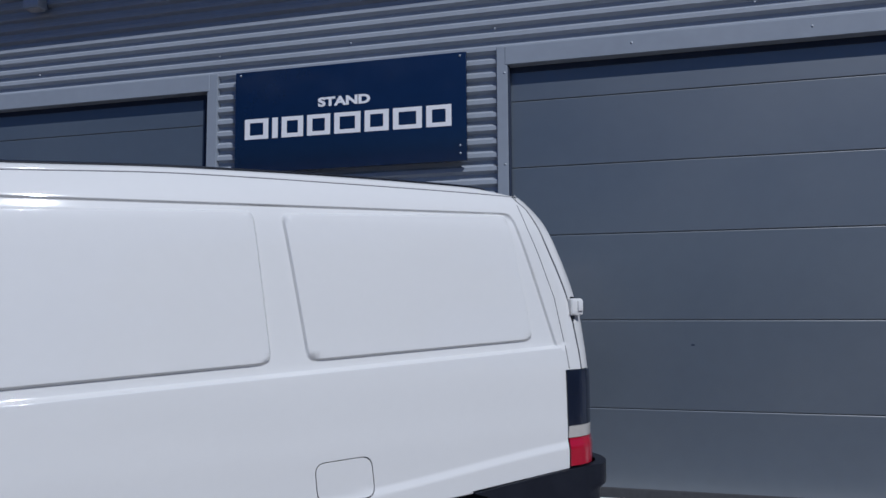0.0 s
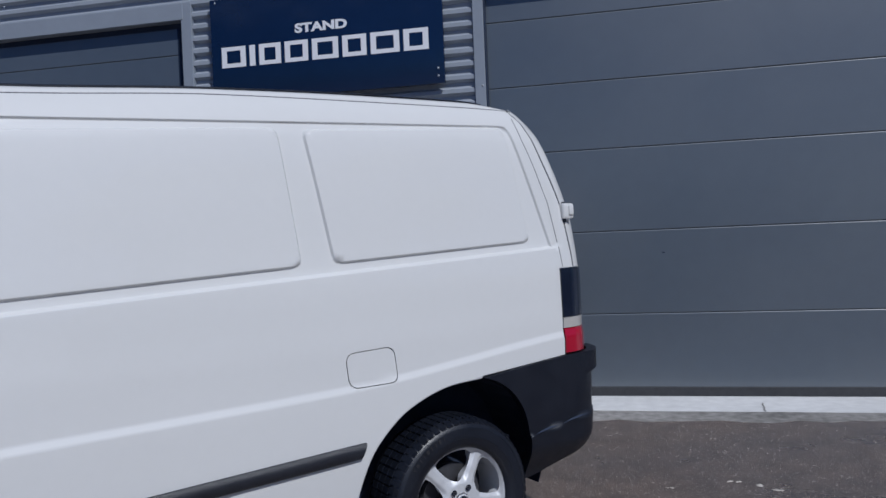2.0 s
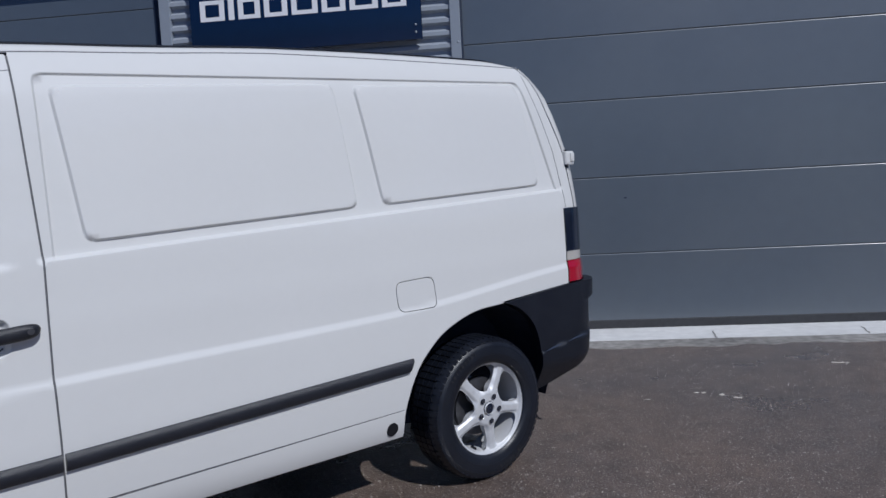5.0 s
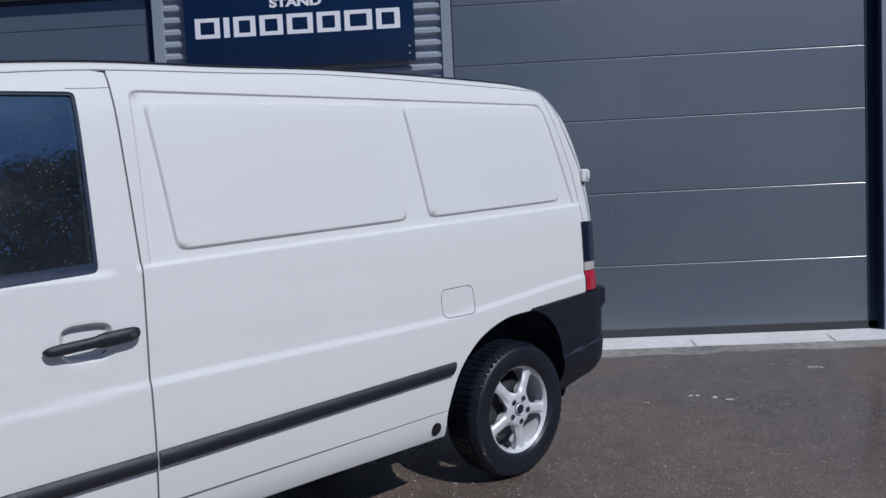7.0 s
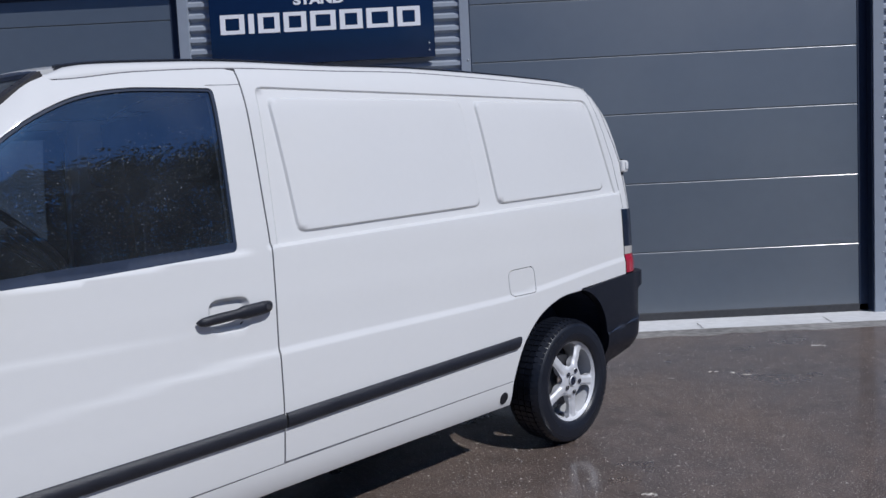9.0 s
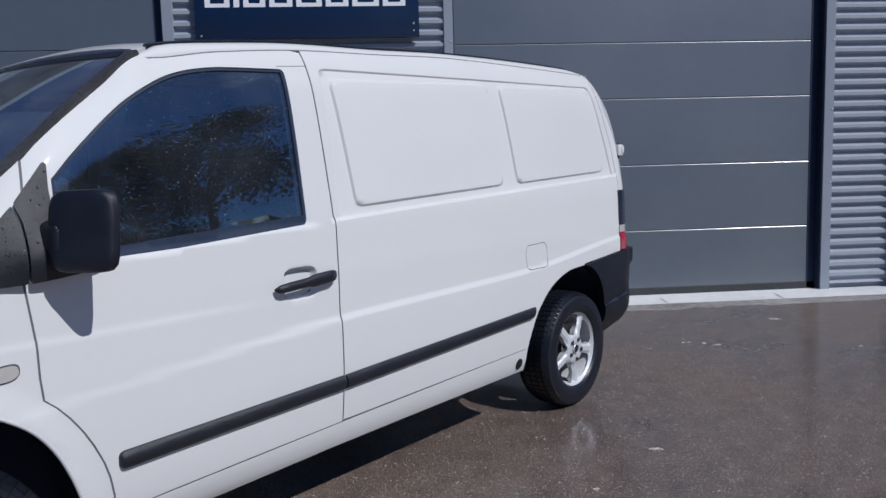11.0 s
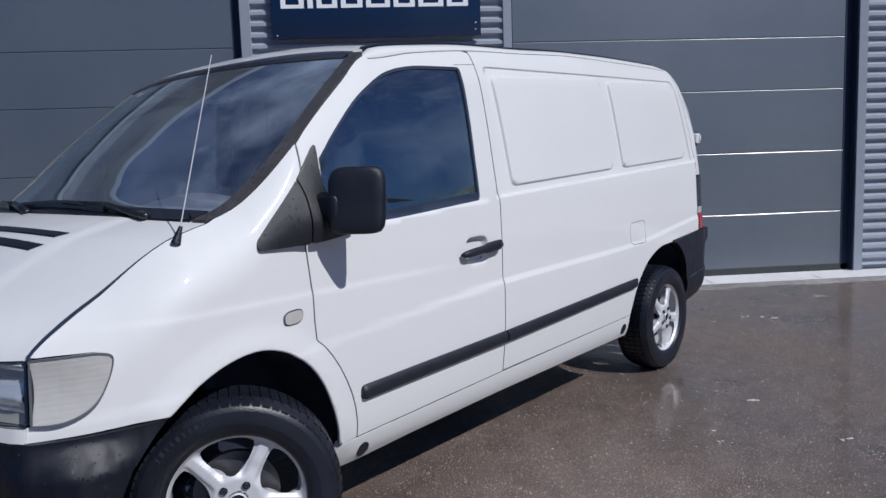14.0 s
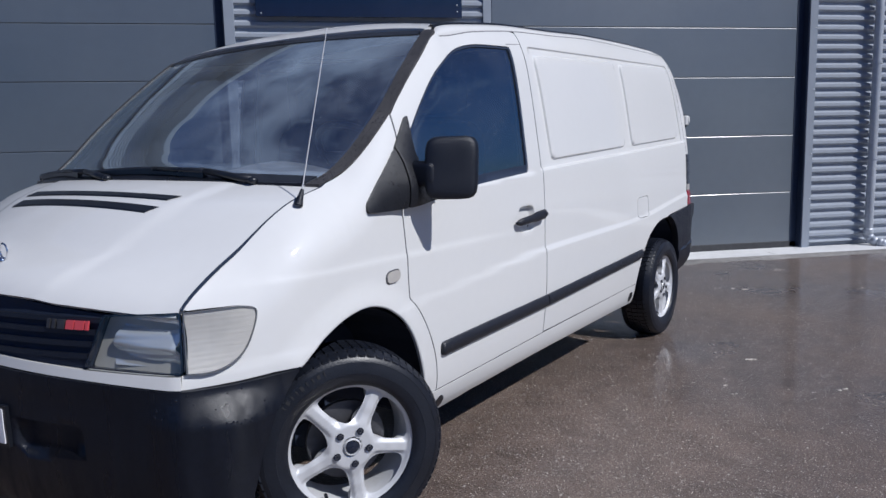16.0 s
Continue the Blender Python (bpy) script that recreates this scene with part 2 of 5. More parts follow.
    hs.operation = "MULTIPLY_ADD"
    hs.inputs[1].default_value = -0.8
    nt.links.new(v1.outputs["Distance"], hs.inputs[0])
    nt.links.new(n3.outputs["Fac"], hs.inputs[2])
    bp = node("Bump", Strength=0.75, Distance=0.007)
    nt.links.new(hs.outputs[0], bp.inputs["Height"])
    nt.links.new(bp.outputs[0], b.inputs["Normal"])
    return m


ASPHALT = asphalt()

# ---- mesh tools ----
from mathutils.geometry import delaunay_2d_cdt


def part(name, data, mat, parent=None, label="", smooth=False):
    """Link a bmesh, or a ready mesh, as one object under its parent."""
    if isinstance(data, bmesh.types.BMesh):
        me = bpy.data.meshes.new(name)
        bmesh.ops.recalc_face_normals(data, faces=data.faces)
        data.to_mesh(me)
        data.free()
        if smooth:
            me.polygons.foreach_set("use_smooth", [True] * len(me.polygons))
            if smooth == "auto":
                me.set_sharp_from_angle(angle=radians(38))
    else:
        me = data
    me.materials.clear()
    me.materials.append(mat)
    ob = new(name, me)
    ob.parent = parent
    if label:
        ob["label"] = label
    return ob


def thing(name, label, category, m=None, group="", kind=""):
    ob = new(name)
    ob.empty_display_size = 0.2
    if m:
        ob.matrix_world = m
    return tagged(ob, label, category, group, kind)


def box(x0, x1, y0, y1, z0, z1, bevel=0.0, segments=2, bm=None):
    bm = bm or bmesh.new()
    made = bmesh.ops.create_cube(bm, size=1)["verts"]
    bmesh.ops.transform(bm, matrix=Matrix.Translation(((x0 + x1) / 2, (y0 + y1) / 2, (z0 + z1) / 2)) @ Matrix.Diagonal((x1 - x0, y1 - y0, z1 - z0, 1)), verts=made)
    if bevel:
        bmesh.ops.bevel(bm, geom=list({e for v in made for e in v.link_edges}), offset=bevel, segments=segments, affect="EDGES", profile=0.5)
    return bm


def cyl(p, q, r0, r1=None, sides=16, bm=None, caps=True):
    """A rod from p to q."""
    bm = bm or bmesh.new()
    p, q = Vector(p), Vector(q)
    made = bmesh.ops.create_cone(bm, cap_ends=caps, segments=sides, radius1=r0, radius2=r0 if r1 is None else r1, depth=(q - p).length)["verts"]
    bmesh.ops.transform(bm, matrix=Matrix.Translation((p + q) / 2) @ (q - p).to_track_quat("Z", "Y").to_matrix().to_4x4(), verts=made)
    return bm


def sweep(path, section, closed=False, cap=True):
    """A section (pairs across and up) carried along a path in space, kept upright."""
    bm = bmesh.new()
    path = [Vector(p) for p in path]
    rings = []
    for i, p in enumerate(path):
        a, b = path[max(i - 1, 0)], path[min(i + 1, len(path) - 1)]
        t = (b - a).normalized()
        side = t.cross(Vector((0, 0, 1)))
        side = side.normalized() if side.length > 1e-4 else Vector((1, 0, 0))
        up = side.cross(t).normalized()
        rings.append([bm.verts.new(p + side * u + up * v) for u, v in section])
    n = len(section)
    for r, s in zip(rings, rings[1:]):
        for i in range(n):
            bm.faces.new((r[i], r[(i + 1) % n], s[(i + 1) % n], s[i]))
    if cap:
        bm.faces.new(rings[0])
        bm.faces.new(rings[-1][::-1])
    return bm


def lathe(profile, sides=64, close=False):
    """Turn pairs (radius, y) round the y axis."""
    bm = bmesh.new()
    rings = [[bm.verts.new((r * math.cos(2 * math.pi * k / sides), y, r * math.sin(2 * math.pi * k / sides))) for k in range(sides)] for r, y in profile]
    for a, b in zip(rings, rings[1:]):
        for k in range(sides):
            bm.faces.new((a[k], a[(k + 1) % sides], b[(k + 1) % sides], b[k]))
    if close:
        bm.faces.new(rings[-1])
    return bm


def curve(*pts):
    """A smooth function through pairs (x, y)."""
    x, y = np.array([p[0] for p in pts], float), np.array([p[1] for p in pts], float)
    slope = np.diff(y) / np.diff(x)
    m = np.empty(len(x))
    m[0], m[-1] = slope[0], slope[-1]
    m[1:-1] = np.where(slope[:-1] * slope[1:] > 0, 2 * slope[:-1] * slope[1:] / (slope[:-1] + slope[1:] + 1e-12 * np.sign(slope[:-1] + slope[1:] + 1e-30)), 0)
    q = np.linspace(x[0], x[-1], 1500)
    k = np.clip(np.searchsorted(x, q, side="right") - 1, 0, len(x) - 2)
    h = x[k + 1] - x[k]
    t = (q - x[k]) / h
    v = (2 * t**3 - 3 * t**2 + 1) * y[k] + (t**3 - 2 * t**2 + t) * h * m[k] + (3 * t**2 - 2 * t**3) * y[k + 1] + (t**3 - t**2) * h * m[k + 1]
    return lambda a: np.interp(a, q, v)


def rounded(poly, r, steps=5):
    """The polygon with its corners rounded by about r."""
    out = []
    for i, p in enumerate(poly):
        p = np.array(p, float)
        a, b = np.array(poly[i - 1], float) - p, np.array(poly[(i + 1) % len(poly)], float) - p
        la, lb = np.linalg.norm(a), np.linalg.norm(b)
        d = min(r, 0.45 * la, 0.45 * lb)
        s, e = p + a / la * d, p + b / lb * d
        for k in range(steps + 1):
            t = k / steps
            out.append(tuple((1 - t) ** 2 * s + 2 * t * (1 - t) * p + t * t * e))
    return out


def smooth_line(pts, n=8):
    """A Catmull-Rom line through points."""
    p = [np.array(q, float) for q in pts]
    p = [2 * p[0] - p[1]] + p + [2 * p[-1] - p[-2]]
    out = []
    for i in range(1, len(p) - 2):
        for k in range(n):
            t = k / n
            out.append(tuple(0.5 * (2 * p[i] + (p[i + 1] - p[i - 1]) * t + (2 * p[i - 1] - 5 * p[i] + 4 * p[i + 1] - p[i + 2]) * t * t + (3 * p[i] - p[i - 1] - 3 * p[i + 1] + p[i + 2]) * t**3)))
    return out + [tuple(p[-2])]


def within(loops, u, v):
    """Which points lie inside the outlines (even-odd)."""
    res = np.zeros(len(u), bool)
    for loop in loops:
        for p, q in zip(loop, loop[1:] + loop[:1]):
            if p[1] != q[1]:
                hit = ((p[1] > v) != (q[1] > v)) & (u < (q[0] - p[0]) * (v - p[1]) / (q[1] - p[1]) + p[0])
                res ^= hit
    return res


def dense(line, step, closed=True):
    out = []
    for p, q in zip(line, line[1:] + (line[:1] if closed else [])):
        n = max(1, math.ceil(math.dist(p, q) / step))
        out += [(p[0] + (q[0] - p[0]) * k / n, p[1] + (q[1] - p[1]) * k / n) for k in range(n)]
    return out if closed else out + [line[-1]]


def panel(name, poly, fmap, step=0.03, depth=0.012, mirror=False, step2=None, flip=False, holes=(), lines=()):
    """Sheet metal: an outline in the plane of two parameters, less its holes, laid on the surface fmap, with its edges turned in by depth. lines: where the sheet is folded, and wants finer facets."""
    step2 = step2 or step
    k2 = step / step2
    loops = [dense([(float(p[0]), float(p[1]) * k2) for p in loop], step) for loop in (poly, *holes)]
    pts, edges = [], []
    for loop in loops:
        i = len(pts)
        pts += loop
        edges += [(i + k, i + (k + 1) % len(loop)) for k in range(len(loop))]
    border = np.array(pts)
    extra = [q for line in lines for q in dense([(float(p[0]), float(p[1]) * k2) for p in line], step * 0.6, False)]
    u0, v0 = border.min(axis=0)
    u1, v1 = border.max(axis=0)
    gu, gv = np.meshgrid(np.linspace(u0, u1, max(2, round((u1 - u0) / step) + 1)), np.linspace(v0, v1, max(2, round((v1 - v0) / step) + 1)))
    inner = np.stack([gu.ravel(), gv.ravel()], axis=1)
    if extra:
        ex = np.array(extra)
        far = np.array([np.min(np.abs(ex - p).sum(axis=1)) > step * 0.45 for p in inner])
        inner = np.concatenate([inner[far], ex])
    inner = inner[within(loops, inner[:, 0], inner[:, 1])]
    if len(inner):
        far = np.array([np.min(((border - p) ** 2).sum(axis=1)) > (step * 0.4) ** 2 for p in inner])
        inner = inner[far]
    every = [Vector(p) for p in pts] + [Vector(p) for p in inner]
    vs, _, fs, _, _, _ = delaunay_2d_cdt(every, edges, [], 0, 1e-7)
    a = np.array([(p.x, p.y) for p in vs])
    f = np.array([list(q) for q in fs])
    c = a[f].mean(axis=1)
    f = f[within(loops, c[:, 0], c[:, 1])]
    used = np.unique(f)
    back = np.full(len(a), -1)
    back[used] = np.arange(len(used))
    a, f = a[used], back[f]
    area = (a[f[:, 1], 0] - a[f[:, 0], 0]) * (a[f[:, 2], 1] - a[f[:, 0], 1]) - (a[f[:, 2], 0] - a[f[:, 0], 0]) * (a[f[:, 1], 1] - a[f[:, 0], 1])
    faces = [list(map(int, t if s > 0 else t[::-1])) for t, s in zip(f, area) if abs(s) > 1e-10]
    a = a / np.array((1, k2))
    e = 0.0015
    P = fmap(a[:, 0], a[:, 1])
    N = np.cross(fmap(a[:, 0] + e, a[:, 1]) - fmap(a[:, 0] - e, a[:, 1]), fmap(a[:, 0], a[:, 1] + e) - fmap(a[:, 0], a[:, 1] - e))
    N /= np.linalg.norm(N, axis=1)[:, None] + 1e-12
    if flip:
        N, faces = -N, [t[::-1] for t in faces]
    return sheet(name, P, N, faces, depth, mirror)


def sheet(name, P, N, faces, depth, mirror=False):
    """A mesh from places, normals and faces, with its free edges turned in by depth."""
    count, rim = {}, []
    for f in faces:
        for p, q in zip(f, f[1:] + f[:1]):
            count[p, q] = count.get((p, q), 0) + 1
    verts = [tuple(p) for p in P]
    nn = [tuple(n) for n in N]
    if depth:
        low = {}
        for p, q in count:
            if (q, p) not in count:
                for k in (p, q):
                    if k not in low:
                        low[k] = len(verts)
                        verts.append(tuple(P[k] - N[k] * depth))
                rim.append([q, p, low[p], low[q]])
    loops = [nn[k] for f in faces for k in f]
    for f in rim:
        v = [np.array(verts[k]) for k in f]
        n = np.cross(v[1] - v[0], v[3] - v[0])
        n = tuple(n / (np.linalg.norm(n) + 1e-12))
        loops += [n] * 4
    every = faces + rim
    if mirror:
        verts = [(x, -y, z) for x, y, z in verts]
        loops = [(x, -y, z) for x, y, z in loops]
        flipped, back, at = [], [], 0
        for f in every:
            flipped.append(f[::-1])
            back += loops[at:at + len(f)][::-1]
            at += len(f)
        every, loops = flipped, back
    me = bpy.data.meshes.new(name)
    me.from_pydata(verts, [], every)
    me.polygons.foreach_set("use_smooth", [True] * len(me.polygons))
    me.normals_split_custom_set(loops)
    return me


def stack(x, y, z):
    x, y, z = np.broadcast_arrays(x, y, z)
    return np.stack([x, y, z], axis=1).astype(float)


def ramp(x, a, b):
    t = np.clip((x - a) / (b - a), 0, 1)
    return t * t * (3 - 2 * t)

# ---- ground ----
gx = np.concatenate([-np.geomspace(2000, 14, 9), np.linspace(-12, 12, 13), np.geomspace(14, 2000, 9)])
bm = bmesh.new()
rows = [[bm.verts.new((x, y, 0)) for x in gx] for y in gx]
for a, b in zip(rows, rows[1:]):
    for i in range(len(gx) - 1):
        bm.faces.new((a[i], a[i + 1], b[i + 1], b[i]))
tagged(part("ground", bm, ASPHALT), "worn damp dark asphalt yard with pale stones", "ground", kind="structure")

WALL, POST, DOOR_Y = 5.478, 5.465, 5.558


def strip_slab(name, y0, y1, top, mat, x0, x1, wobble, seed):
    """A poured strip with an uneven front edge."""
    rnd = random.Random(seed)
    bm = bmesh.new()
    n = 160
    ys = [y0 + wobble * (rnd.random() - 0.5) for _ in range(n + 1)]
    front = [bm.verts.new((x0 + (x1 - x0) * i / n, ys[i], top)) for i in range(n + 1)]
    foot = [bm.verts.new((x0 + (x1 - x0) * i / n, ys[i] - 0.004, -0.03)) for i in range(n + 1)]
    back = [bm.verts.new((x0 + (x1 - x0) * i / n, y1, top + 0.002)) for i in range(n + 1)]
    for i in range(n):
        bm.faces.new((front[i], front[i + 1], back[i + 1], back[i]))
        bm.faces.new((foot[i], foot[i + 1], front[i + 1], front[i]))
    return part(name, bm, mat)


tagged(strip_slab("pavement", 4.85, 5.12, 0.003, CONCRETE, -14, 12, 0.09, 3), "narrow stained grey concrete strip along the facade", "pavement", kind="structure")
tagged(strip_slab("threshold", 5.09, 5.75, 0.007, SILL, -14, 12, 0.008, 4), "white painted concrete threshold along the facade", "threshold", kind="structure")

for x, lean in ((0.95, 0.03), (2.05, 0.05), (-0.35, -0.02)):
    bm = bmesh.new()
    line = [(x + lean * k / 5 + 0.006 * math.sin(k * 2.3 + x * 9), 5.088 + 0.05 * k) for k in range(6)]
    rows = [[bm.verts.new((a + d, b, 0.0105)) for a, b in line] for d in (-0.004, 0.004)]
    for k in range(5):
        bm.faces.new((rows[0][k], rows[1][k], rows[1][k + 1], rows[0][k + 1]))
    part("crack", bm, CONCRETE, bpy.data.objects["threshold"], "dark hairline crack")

# ---- building ----
building = thing("industrial_building", "grey metal-clad workshop facade with two sectional doors", "building", kind="structure")
PITCH = 0.1027


def cladding(name, x0, x1, z0, z1):
    """Horizontal trapezoid sheeting, cut to its place."""
    bm = bmesh.new()
    prof = []
    k = math.floor((z0 - 0.03) / PITCH) - 1
    while k * PITCH + 0.03 < z1 + PITCH:
        base = k * PITCH + 0.03
        for dz, dy in ((0.0, 0.0), (0.030, 0.0), (0.050, 0.034), (0.083, 0.034)):
            prof.append((base + dz, WALL + dy))
        k += 1
    cut = []
    for (za, ya), (zb, yb) in zip(prof, prof[1:]):
        for z in (z0, z1):
            if za < z < zb:
                cut.append((z, ya + (yb - ya) * (z - za) / (zb - za)))
        if z0 <= za <= z1:
            cut.append((za, ya))
    cut = sorted(set(cut))
    n = max(1, round((x1 - x0) / 1.2))
    cols = [[bm.verts.new((x0 + (x1 - x0) * i / n, y, z)) for z, y in cut] for i in range(n + 1)]
    for a, b in zip(cols, cols[1:]):
        for i in range(len(cut) - 1):
            bm.faces.new((a[i], b[i], b[i + 1], a[i + 1]))
    return part(name, bm, CLAD, building, "grey trapezoidal steel sheet")


EAVE = 4.62
D1 = (-0.915, 2.635)
D2 = (-7.03, -3.478)
for x0, x1, z0, z1 in ((-14, D2[0] - 0.08, 0.06, 3.335), (D2[1] + 0.07, D1[0] - 0.08, 0.06, 3.335), (D1[1] + 0.09, 6.5, 0.06, 3.335), (-14, 6.5, 3.335, EAVE)):
    cladding("cladding", x0, x1, z0, z1)
for x0, x1, z0, z1 in ((-14, D2[0], 0, 3.25), (D2[1], D1[0], 0, 3.25), (D1[1], 6.5, 0, 3.25), (-14, 6.5, 3.25, EAVE)):
    part("wall", box(x0, x1, 5.53, 5.85, z0, z1), FLASH, building)
part("wall", box(-14, -13.7, 5.85, 16, 0, EAVE), FLASH, building)
part("wall", box(6.2, 6.5, 5.85, 16, 0, EAVE), FLASH, building)
part("wall", box(-14, 6.5, 16, 16.3, 0, EAVE), FLASH, building)
part("roof", box(-14.4, 6.8, 4.86, 16.5, EAVE, EAVE + 0.22, 0.02), FLASH, building, "overhanging grey metal eave")

for x0, x1 in (D1, D2):
    # folded posts either side of the opening, and the head flashing
    for a, b in ((x0 - 0.083, x0), (x1, x1 + 0.095)):
        part("door_post", box(a, b, POST, 5.60, 0.0, 3.335, 0.004), FLASH, building, "folded grey corner flashing")
    part("head_flashing", box(x0 - 0.018, x1 + 0.02, POST - 0.004, 5.60, 3.192, 3.333, 0.004), FLASH, building, "folded grey head flashing")


def sectional_door(name, x0, x1, tilt):
    door = thing(name, "closed grey sectional garage door of wide smooth panels", "garage door", kind="structure")
    levels = [0.055, 0.635, 1.264, 1.893, 2.413, 2.925, 3.30]
    for lo, hi in zip(levels, levels[1:]):
        Y = DOOR_Y
        prof_p = [(Y + 0.004, lo + 0.0025), (Y + 0.001, lo + 0.004), (Y, lo + 0.008), (Y, hi - 0.0080), (Y + 0.0007, hi - 0.0060), (Y + 0.0018, hi - 0.0040), (Y + 0.0032, hi - 0.002), (Y + 0.03, hi - 0.002), (Y + 0.03, lo + 0.0025)]
        bm = bmesh.new()
        ends = [[bm.verts.new((x, y, z)) for y, z in prof_p] for x in (x0 + 0.004, x1 - 0.004)]
        for k in range(len(prof_p)):
            k1 = (k + 1) % len(prof_p)
            bm.faces.new((ends[0][k], ends[0][k1], ends[1][k1], ends[1][k]))
        bm.faces.new(ends[0])
        bm.faces.new(ends[1])
        part("panel", bm, DOORP, door)
    part("backing", box(x0, x1, DOOR_Y + 0.012, DOOR_Y + 0.06, 0.02, 3.3), SEAL_SHADE, door)
    # dark strips at the jambs and head put the recess's shade into colour
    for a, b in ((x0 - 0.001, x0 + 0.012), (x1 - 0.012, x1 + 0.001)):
        part("jamb_shade", box(a, b, POST + 0.012, DOOR_Y + 0.002, 0.02, 3.19, 0.003), SEAL_SHADE, door, "dark strip painting the shade of the jamb")
    # on the right only: the post's cast shadow as a flat dark strip
    part("jamb_shadow", box(x1 - 0.092, x1 - 0.012, DOOR_Y - 0.006, DOOR_Y + 0.004, 0.02, 3.19, 0.002), SEAL_SHADE, door, "dark strip painting the jamb's shadow on the door")
    part("head_shade", box(x0 + 0.01, x1 - 0.01, DOOR_Y - 0.012, DOOR_Y + 0.01, 3.15, 3.20, 0.004), SEAL_SHADE, door, "dark strip painting the shade below the head")
    part("bottom_seal", box(x0 + 0.01, x1 - 0.01, DOOR_Y - 0.006, DOOR_Y + 0.03, 0.007, 0.080, 0.006), FOOT, door, "dark rubber bottom seal")
    return door


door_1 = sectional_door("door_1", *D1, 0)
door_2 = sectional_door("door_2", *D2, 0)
part("keyhole", box(0.352, 0.374, DOOR_Y - 0.003, DOOR_Y + 0.002, 1.086, 1.095, 0.001), SEAL_SHADE, door_1, "small dark scratch")

# screws on the sheeting and on the flashings
def screw(x, y, z, parent):
    bm = bmesh.new()
    bmesh.ops.create_uvsphere(bm, u_segments=8, v_segments=5, radius=0.009, matrix=Matrix.Translation((x, y, z)) @ Matrix.Diagonal((1, 0.7, 1, 1)))
    return part("screw", bm, STEEL, parent, "galvanised screw", smooth=True)


for x in (-5.21, -3.374, -2.188, -1.01, 0.84, 2.75, 4.5):
    screw(x, WALL - 0.003, 3.486, building)
for x in (0.0, 1.2):
    screw(x, POST - 0.004, 3.27, building)
for z in (0.55, 1.05, 1.75, 2.4, 3.1):
    screw(D1[1] + 0.075, POST, z, building)
    screw(D1[0] - 0.022, POST, z + 0.03, building)

# the fascia sign
sign = thing("shop_sign", "glossy navy dealer sign board with white lettering", "sign")
SX0, SX1, SZ0, SZ1, SY = -3.183, -1.222, 2.464, 3.308, 5.415
bm = box(SX0, SX1, SY, SY + 0.03, SZ0, SZ1, 0.006, 3)
part("board", bm, SIGN, sign, smooth="auto")
bm = box(SX0 + 0.05, SX1 - 0.05, SY + 0.03, WALL, SZ0 + 0.12, SZ0 + 0.16)
part("rail", bm, STEEL, sign)
part("rail", box(SX0 + 0.05, SX1 - 0.05, SY + 0.03, WALL, SZ1 - 0.16, SZ1 - 0.12), STEEL, sign)
for x, z in ((SX0 + 0.05, SZ1 - 0.03), (SX1 - 0.05, SZ1 - 0.03), (SX0 + 0.05, SZ0 + 0.03), (SX1 - 0.05, SZ0 + 0.12), (SX1 - 0.05, SZ0 + 0.06)):
    screw(x, SY - 0.001, z, sign)


def lettering(text, x0, x1, z0, z1):
    """Raised vinyl words fitted to their place on the board."""
    cu = bpy.data.curves.new("words", "FONT")
    cu.body, cu.extrude, cu.offset = text, 0.001, 0.045
    ob = bpy.data.objects.new("words", cu)
    me = bpy.data.meshes.new_from_object(ob)
    bpy.data.objects.remove(ob)
    co = np.array([v.co for v in me.vertices])
    lo, hi = co.min(axis=0), co.max(axis=0)
    for v in me.vertices:
        v.co = (x0 + (v.co.x - lo[0]) / (hi[0] - lo[0]) * (x1 - x0), SY - 0.0012 - v.co.z, z0 + (v.co.y - lo[1]) / (hi[1] - lo[1]) * (z1 - z0))
    part("word", me, LETTER, sign, "white lettering")


lettering("STAND", -2.44, -1.998, 2.966, 3.043)


def hollow(x0, x1, z0, z1, w, gap):
    """A plain block mark: an open frame of the width and height of one character."""
    bm = bmesh.new()
    for a, b, c, d in ((x0, x0 + w, z0, z1), (x1 - w, x1, z0, z1), (x0 + w, x1 - w, z1 - w * 0.72, z1)) + (((x0 + w, x1 - w, z0, z0 + w * 0.72),) if gap else ()):
        box(a, b, SY - 0.0016, SY + 0.001, c, d, bm=bm)
    return bm


at, total = -3.09, 1.75
spans = [0.213, 0.05, 0.19, 0.2, 0.222, 0.2, 0.235, 0.2]
space = (total - sum(spans)) / 7
for i, w in enumerate(spans):
    bm = box(at, at + w, SY - 0.0016, SY + 0.001, 2.739, 2.908) if w < 0.1 else hollow(at, at + w, 2.739, 2.908, 0.046, True)
    part("mark", bm, LETTER, sign, "white block mark")
    at += w + space

# downpipe with clamps and shoe
pipe = thing("downpipe", "grey round downpipe with clamps and an outlet shoe", "downpipe")
PX, PY = 3.435, 5.405
part("tube", cyl((PX, PY, 0.13), (PX, PY, EAVE), 0.045, sides=28), STEEL, pipe, smooth="auto")
shoe = [(PX, PY, 0.2), (PX, PY, 0.12), (PX + 0.015, PY - 0.03, 0.07), (PX + 0.05, PY - 0.09, 0.045), (PX + 0.08, PY - 0.14, 0.04)]
bm = bmesh.new()
for p, q in zip(shoe, shoe[1:]):
    cyl(p, q, 0.05, 0.05, 24, bm)
    bmesh.ops.create_uvsphere(bm, u_segments=20, v_segments=10, radius=0.05, matrix=Matrix.Translation(q))
part("shoe", bm, STEEL, pipe, smooth=True)
for z in (0.17, 0.985, 2.03, 3.1):
    part("clamp", cyl((PX, PY, z - 0.014), (PX, PY, z + 0.014), 0.051, sides=28), STEEL, pipe, smooth="auto")
    part("bracket", box(PX - 0.012, PX + 0.012, PY + 0.04, WALL + 0.01, z - 0.01, z + 0.01), STEEL, pipe)

